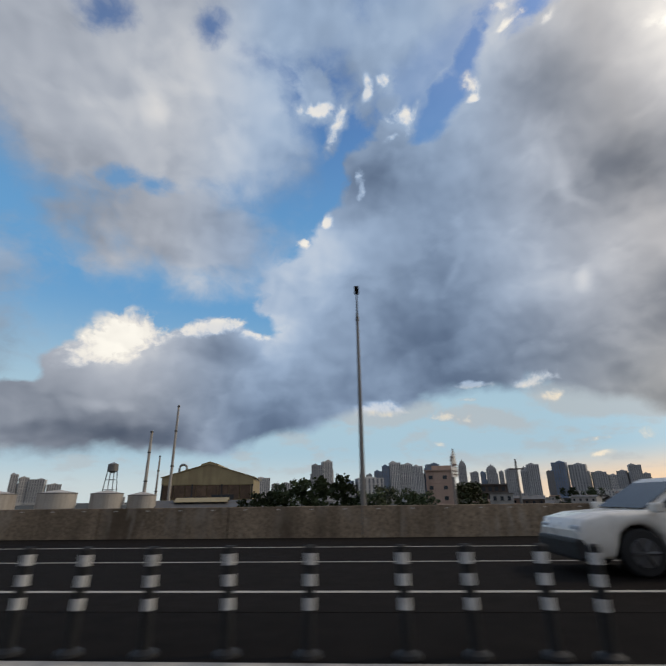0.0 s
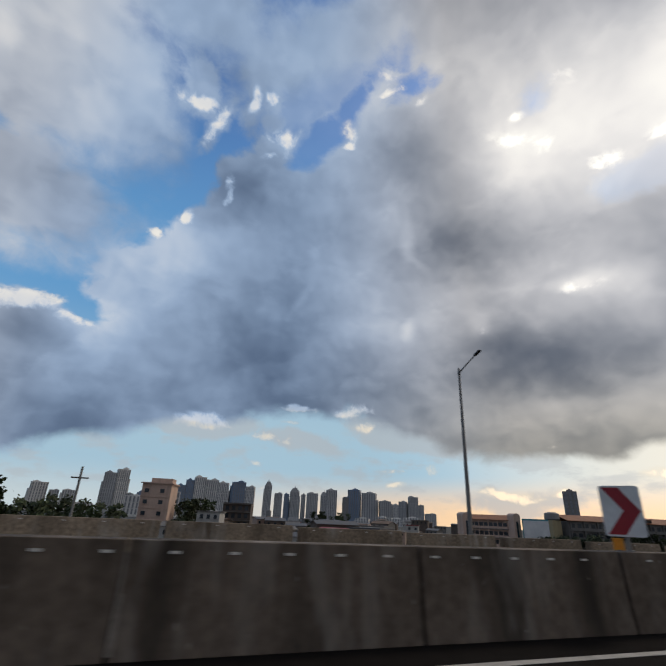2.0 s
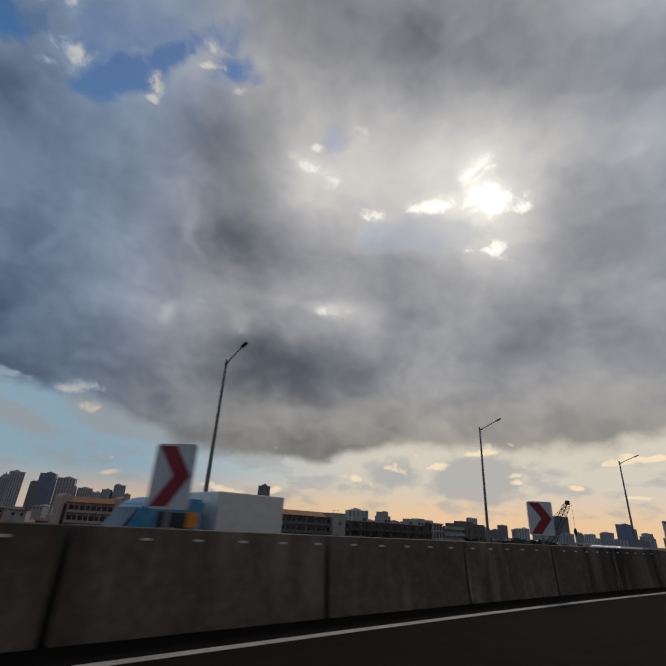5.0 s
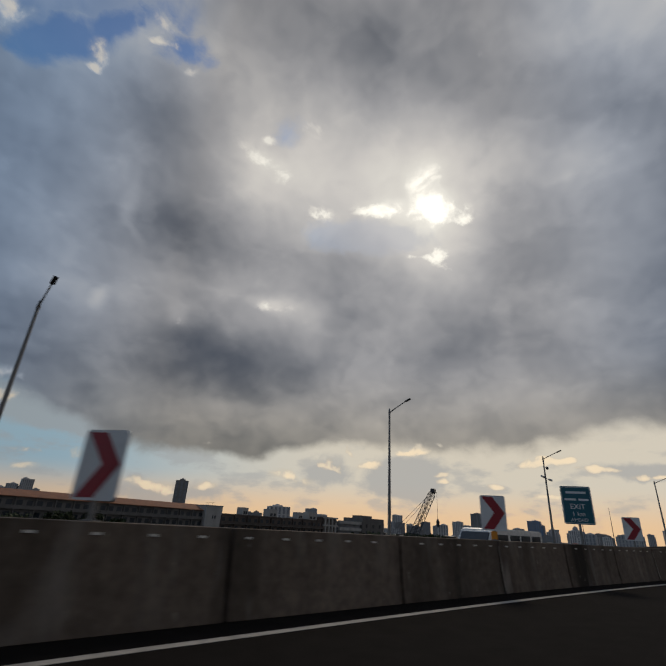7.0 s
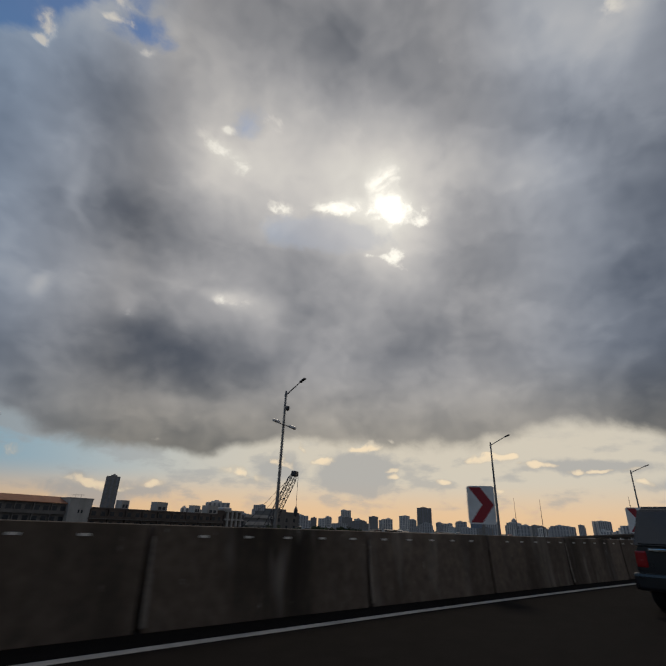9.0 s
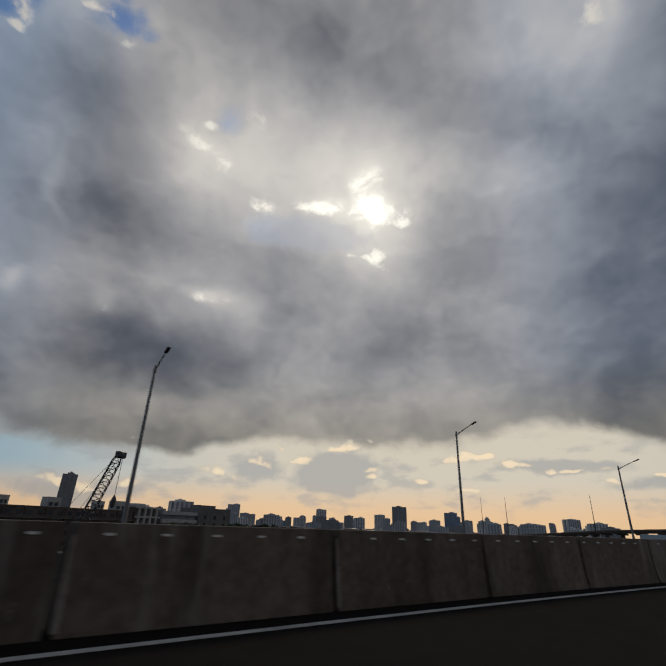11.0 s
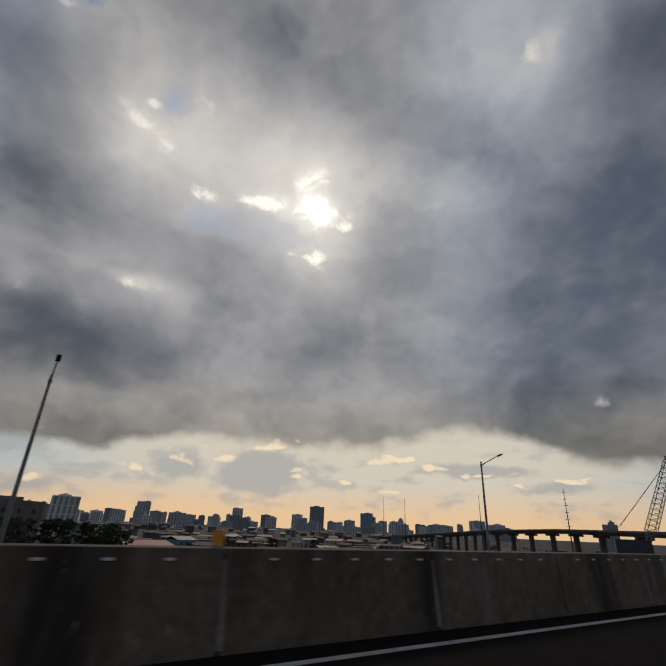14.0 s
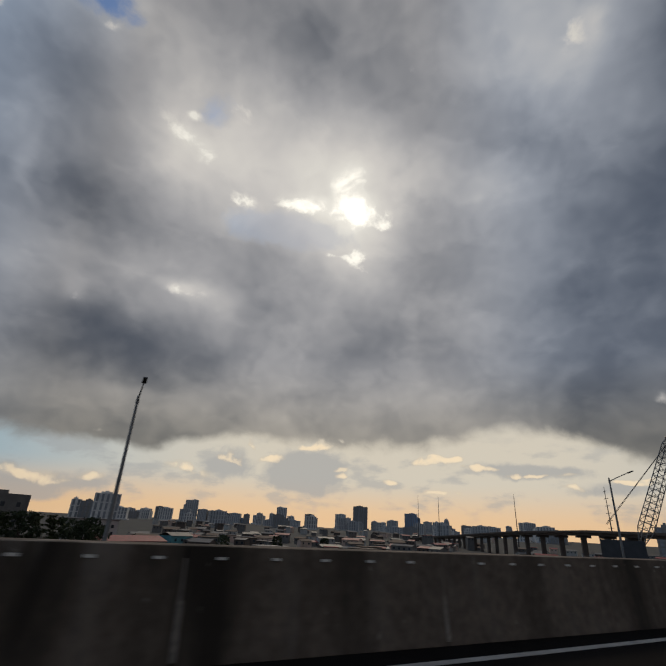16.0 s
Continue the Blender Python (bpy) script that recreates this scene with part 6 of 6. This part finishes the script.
def shell(long, half, upper, axles, r, sill=0.30):
    """The body below the windows, drawn along its length with open wheel arches."""
    cuts = sorted(set([round(x, 3) for x in np.linspace(0, long, 30)] + [round(a + r * f, 3) for a in axles for f in np.linspace(-1, 1, 13)] + [round(x, 3) for x, z in upper]))
    ux, uz = [p[0] for p in upper], [p[1] for p in upper]
    bm = bmesh.new()
    rings = []
    for x in cuts:
        if x < 0 or x > long:
            continue
        top = float(np.interp(x, ux, uz))
        end = min(x, long - x)
        nip = 1.0 - 0.10 * max(0.0, 1 - end / 0.45) ** 2
        low = sill + 0.10 * max(0.0, 1 - end / 0.3)
        for a in axles:
            if abs(x - a) < r:
                low = max(low, 0.02 + r * 0.86 + 0.98 * math.sqrt(r * r - (x - a) ** 2) - r * 0.02)
        low = min(low, top - 0.12)
        h = top - low
        sec = ((0.93, low), (0.985, low + h * 0.10), (1.0, low + h * 0.42), (0.985, low + h * 0.72), (0.955, top - 0.045), (0.90, top))
        rings.append([bm.verts.new((x, half * nip * y, z)) for y, z in sec] + [bm.verts.new((x, -half * nip * y, z)) for y, z in sec[::-1]])
    n = len(rings[0])
    for u, v in zip(rings, rings[1:]):
        for k in range(n):
            bm.faces.new((u[k], u[(k + 1) % n], v[(k + 1) % n], v[k]))
    bm.faces.new(rings[0][::-1])
    bm.faces.new(rings[-1])
    for f in bm.faces:
        f.smooth = len(f.verts) == 4
    return bm


def car(name, label, m, long, wide, tall, belt, lower, cabin, paint, r=0.33, axles=(0.18, 0.80), side_panes=(), front_lamp=0.7):
    """lower: the body's upper edge from tail to nose as (x, z); cabin: (rear foot, rear top, front top, front foot) as x; x runs forwards."""
    t = thing(name, m, label, "car")
    half = wide / 2
    ax = [long * a for a in axles]
    part("body", shell(long, half, lower, ax, r * 1.16), paint, t)
    for a in ax:
        part("wheel_arch", boxed(a - r * 1.1, a + r * 1.1, -half * 0.72, half * 0.72, 0.3, r * 2.0), TRIM, t, "black wheel arch lining")
    x0, x1, x2, x3 = cabin
    inn = 0.16
    bm = bmesh.new()
    low = [bm.verts.new((x, y, belt - 0.03)) for x, y in ((x0, -half + 0.05), (x3, -half + 0.05), (x3, half - 0.05), (x0, half - 0.05))]
    top = [bm.verts.new((x, y, tall)) for x, y in ((x1, -half + inn), (x2, -half + inn), (x2, half - inn), (x1, half - inn))]
    bm.faces.new(low[::-1])
    bm.faces.new(top)
    for k in range(4):
        bm.faces.new((low[k], low[(k + 1) % 4], top[(k + 1) % 4], top[k]))
    bmesh.ops.bevel(bm, geom=list(bm.edges), offset=0.06, segments=3, affect="EDGES")
    part("cabin", bm, paint, t)

    def at(x, z, side):
        f = (z - belt) / (tall - belt)
        y = (half - 0.05) * (1 - f) + (half - inn) * f
        return Vector((x, side * (y + 0.006), z))

    def edge(f):
        return x0 + (x1 - x0) * f, x3 + (x2 - x3) * f

    for side in (-1, 1):
        for a, b in side_panes:
            bm = bmesh.new()
            pts = []
            for f, end in ((0.08, 0), (0.08, 1), (0.82, 1), (0.82, 0)):
                lo, hi = edge(f)
                pts.append(at(lo + (hi - lo) * (b if end else a), belt + (tall - belt) * f, side))
            inner = [p - Vector((0, side * 0.03, 0)) for p in pts]
            vs, us = [bm.verts.new(p) for p in pts], [bm.verts.new(p) for p in inner]
            bm.faces.new(vs)
            bm.faces.new(us[::-1])
            for k in range(4):
                bm.faces.new((vs[k], vs[(k + 1) % 4], us[(k + 1) % 4], us[k]))
            part("side_window", bm, GLASS, t, "dark tinted side window")
        part("mirror", boxed(x3 - 0.25, x3 - 0.08, side * half - 0.02 if side > 0 else -half - 0.2, half + 0.2 if side > 0 else -half + 0.02, belt - 0.02, belt + 0.14, bevel=0.03), paint, t)
        for a, b in side_panes[:2]:
            x = x0 + (x3 - x0) * (a + 0.04)
            part("door_handle", boxed(x, x + 0.2, side * (half + 0.012) - 0.02, side * (half + 0.012) + 0.02, belt - 0.16, belt - 0.12, bevel=0.008), TRIM, t)
        part("head_lamp", boxed(long - 0.30, long - 0.02, side * half * 0.70 - 0.17, side * half * 0.70 + 0.17, front_lamp - 0.08, front_lamp + 0.05, bevel=0.03), HEAD_CLEAR, t)
        part("tail_lamp", boxed(-0.012, 0.16, side * half * 0.80 - 0.09, side * half * 0.80 + 0.09, belt - 0.32, belt - 0.06, bevel=0.03), TAIL_RED, t)
    for f0, f1, name2 in ((0, 1, "windscreen"), (1, 0, "rear_window")):
        xa, xb = (x3, x2) if name2 == "windscreen" else (x0, x1)
        sgn = 1 if name2 == "windscreen" else -1
        bm = bmesh.new()
        vs = []
        for f, s2 in ((0.08, -1), (0.08, 1), (0.86, 1), (0.86, -1)):
            y = ((half - 0.05) * (1 - f) + (half - inn) * f) * 0.9
            vs.append(bm.verts.new((xa + (xb - xa) * f + sgn * 0.012, s2 * y, belt + (tall - belt) * f)))
        us = [bm.verts.new(v.co - Vector((sgn * 0.03, 0, 0))) for v in vs]
        bm.faces.new(vs)
        bm.faces.new(us[::-1])
        for k in range(4):
            bm.faces.new((vs[k], vs[(k + 1) % 4], us[(k + 1) % 4], us[k]))
        part(name2, bm, GLASS, t)
    part("front_bumper", boxed(long - 0.26, long + 0.07, -half * 0.93, half * 0.93, 0.26, 0.62, bevel=0.06), TRIM if tall > 1.6 else paint, t)
    part("rear_bumper", boxed(-0.08, 0.14, -half * 0.97, half * 0.97, 0.34, 0.6, bevel=0.05), paint, t)
    part("number_plate", boxed(-0.1, -0.085, -0.2, 0.2, 0.74, 0.86), WHITE_PAINT, t, "blank pale number plate")
    for a in ax:
        for side in (-1, 1):
            wheel(t, a, side * (half - 0.13), r)
    return t


def facing(s, lat, z=0.0):
    return stand(s, lat, z, 180)


pick = car(
    "pickup_truck", "white double-cab pickup truck with black trim", facing(9.3, 9.7), 5.3, 1.85, 1.66, 1.07,
    [(0, 1.06), (1.5, 1.08), (3.9, 1.09), (4.75, 1.03), (5.18, 0.93), (5.3, 0.74)], (1.5, 1.68, 3.1, 4.1), WHITE_CAR, 0.39, (0.22, 0.80), ((0.06, 0.46), (0.52, 0.93)), 0.78,
)
part("cargo_bed", boxed(0.1, 1.45, -0.74, 0.74, 1.03, 1.075), TRIM, pick, "dark open cargo bed")
car(
    "family_van", "white seven-seat family van with dark windows", facing(10.7, 12.7), 4.7, 1.83, 1.70, 1.02,
    [(0, 1.02), (3.6, 1.02), (4.5, 0.88), (4.68, 0.7)], (0.05, 0.4, 2.7, 3.75), WHITE_CAR, 0.34, (0.19, 0.80), ((0.06, 0.3), (0.34, 0.6), (0.64, 0.94)),
)
car(
    "sedan", "white four-door sedan with dark windows", facing(23.4, 9.7), 4.5, 1.73, 1.45, 0.94,
    [(0, 0.96), (0.75, 0.97), (3.2, 0.94), (4.3, 0.8), (4.48, 0.62)], (0.55, 1.25, 2.55, 3.45), WHITE_CAR, 0.31, (0.20, 0.80), ((0.1, 0.5), (0.54, 0.92)), 0.62,
)
car(
    "people_carrier", "white people carrier with dark windows", facing(101.0, 9.9, far_z(99)), 4.6, 1.8, 1.72, 1.02,
    [(0, 1.02), (3.6, 1.02), (4.4, 0.88), (4.58, 0.7)], (0.05, 0.35, 2.75, 3.7), WHITE_CAR, 0.33, (0.19, 0.80), ((0.06, 0.34), (0.38, 0.64), (0.68, 0.94)),
)
car(
    "hatchback", "silver hatchback with dark windows", facing(114.4, 9.9, far_z(112)), 4.1, 1.7, 1.5, 0.95,
    [(0, 0.95), (3.0, 0.95), (3.95, 0.8), (4.08, 0.62)], (0.08, 0.45, 2.2, 3.1), SILVER_CAR, 0.3, (0.19, 0.81), ((0.1, 0.48), (0.54, 0.92)), 0.62,
)
car(
    "estate_car", "dark grey estate car with dark windows", facing(119.6, 12.9, far_z(117)), 4.6, 1.78, 1.55, 0.98,
    [(0, 0.98), (3.4, 0.98), (4.4, 0.84), (4.58, 0.66)], (0.08, 0.5, 2.5, 3.5), DARK_CAR, 0.32, (0.19, 0.80), ((0.08, 0.36), (0.4, 0.64), (0.68, 0.93)), 0.66,
)
suv = car(
    "black_suv", "black sport utility vehicle seen from behind, chrome strip and plate", stand(141.4, 2.1), 4.8, 1.84, 1.66, 1.0,
    [(0, 1.0), (3.5, 1.0), (4.6, 0.92), (4.78, 0.72)], (0.04, 0.35, 2.7, 3.7), BLACK_CAR, 0.38, (0.19, 0.80), ((0.06, 0.32), (0.36, 0.62), (0.66, 0.94)), 0.74,
)
part("chrome_strip", boxed(-0.05, 0.02, -0.6, 0.6, 0.93, 0.98, bevel=0.01), CHROME, suv, "chrome tailgate strip")
part("rear_wiper", boxed(0.02, 0.06, -0.25, 0.2, 1.1, 1.13), TRIM, suv)

# the white utility van behind the barrier
t = thing("utility_van", facing(126.4, 12.2, far_z(124)), "white utility van with a row of square side windows", "van")
bm = bmesh.new()
extrude(bm, ((0, 0.4), (5.3, 0.4), (5.35, 1.1), (4.75, 1.25), (4.3, 2.12), (4.1, 2.2), (0.1, 2.2), (0, 2.1)), -0.9, 0.9)
bmesh.ops.bevel(bm, geom=list(bm.edges), offset=0.06, segments=2, affect="EDGES")
part("body", bm, WHITE_CAR, t)
for side in (-1, 1):
    for a, b in ((0.25, 1.05), (1.2, 2.0), (2.15, 2.95), (3.15, 4.1)):
        part("side_window", boxed(a, b, side * 0.905 - 0.015, side * 0.905 + 0.015, 1.35, 1.95, bevel=0.01), GLASS, t)
    part("head_lamp", boxed(5.2, 5.37, side * 0.65 - 0.15, side * 0.65 + 0.15, 0.75, 0.95, bevel=0.03), HEAD_CLEAR, t)
bm = bmesh.new()
extrude(bm, ((4.37, 2.0), (4.76, 1.3), (4.79, 1.31), (4.40, 2.02)), -0.75, 0.75)
part("windscreen", bm, GLASS, t)
for x in (0.95, 4.35):
    for side in (-1, 1):
        wheel(t, x, side * 0.78, 0.34)


def lorry(name, label, m, cab_paint, box_paint, box_long, top, cab_top):
    t = thing(name, m, label, "truck")
    bm = bmesh.new()
    x = box_long + 0.3
    extrude(bm, ((x, 0.5), (x + 1.9, 0.5), (x + 2.0, 1.3), (x + 1.55, cab_top - 0.2), (x + 1.2, cab_top), (x, cab_top)), -1.05, 1.05)
    bmesh.ops.bevel(bm, geom=list(bm.edges), offset=0.07, segments=2, affect="EDGES")
    part("cab", bm, cab_paint, t)
    part("cargo_box", boxed(0, box_long, -1.2, 1.2, 0.95, top, bevel=0.04), box_paint, t)
    part("chassis", boxed(0.1, x + 1.6, -0.5, 0.5, 0.55, 0.95), TRIM, t)
    for k in range(3):
        part("box_rail", boxed(box_long * (k + 0.5) / 3 - 0.04, box_long * (k + 0.5) / 3 + 0.04, -1.23, -1.19, 1.0, top - 0.06), STEEL, t)
    bm = bmesh.new()
    extrude(bm, ((x + 1.60, cab_top - 0.3), (x + 1.98, 1.4), (x + 2.01, 1.41), (x + 1.63, cab_top - 0.28)), -0.85, 0.85)
    part("windscreen", bm, GLASS, t)
    for side in (-1, 1):
        part("side_window", boxed(x + 0.4, x + 1.2, side * 1.06 - 0.015, side * 1.06 + 0.015, 1.45, cab_top - 0.35, bevel=0.01), GLASS, t)
        for xx in (0.9, 2.0, x + 1.0):
            wheel(t, xx, side * 0.95, 0.46)
    return t


lorry("box_truck", "blue-cab truck with a white cargo box", facing(81.2, 12.6, far_z(79)), BLUE_CAB, WHITE_CAR, 2.1, 2.5, 2.25)
lorry("tarpaulin_truck", "light blue truck with a long grey tarpaulin trailer", facing(200.8, 15.0, far_z(196)), BLUE_CAB, CANVAS, 6.3, 3.5, 3.2)
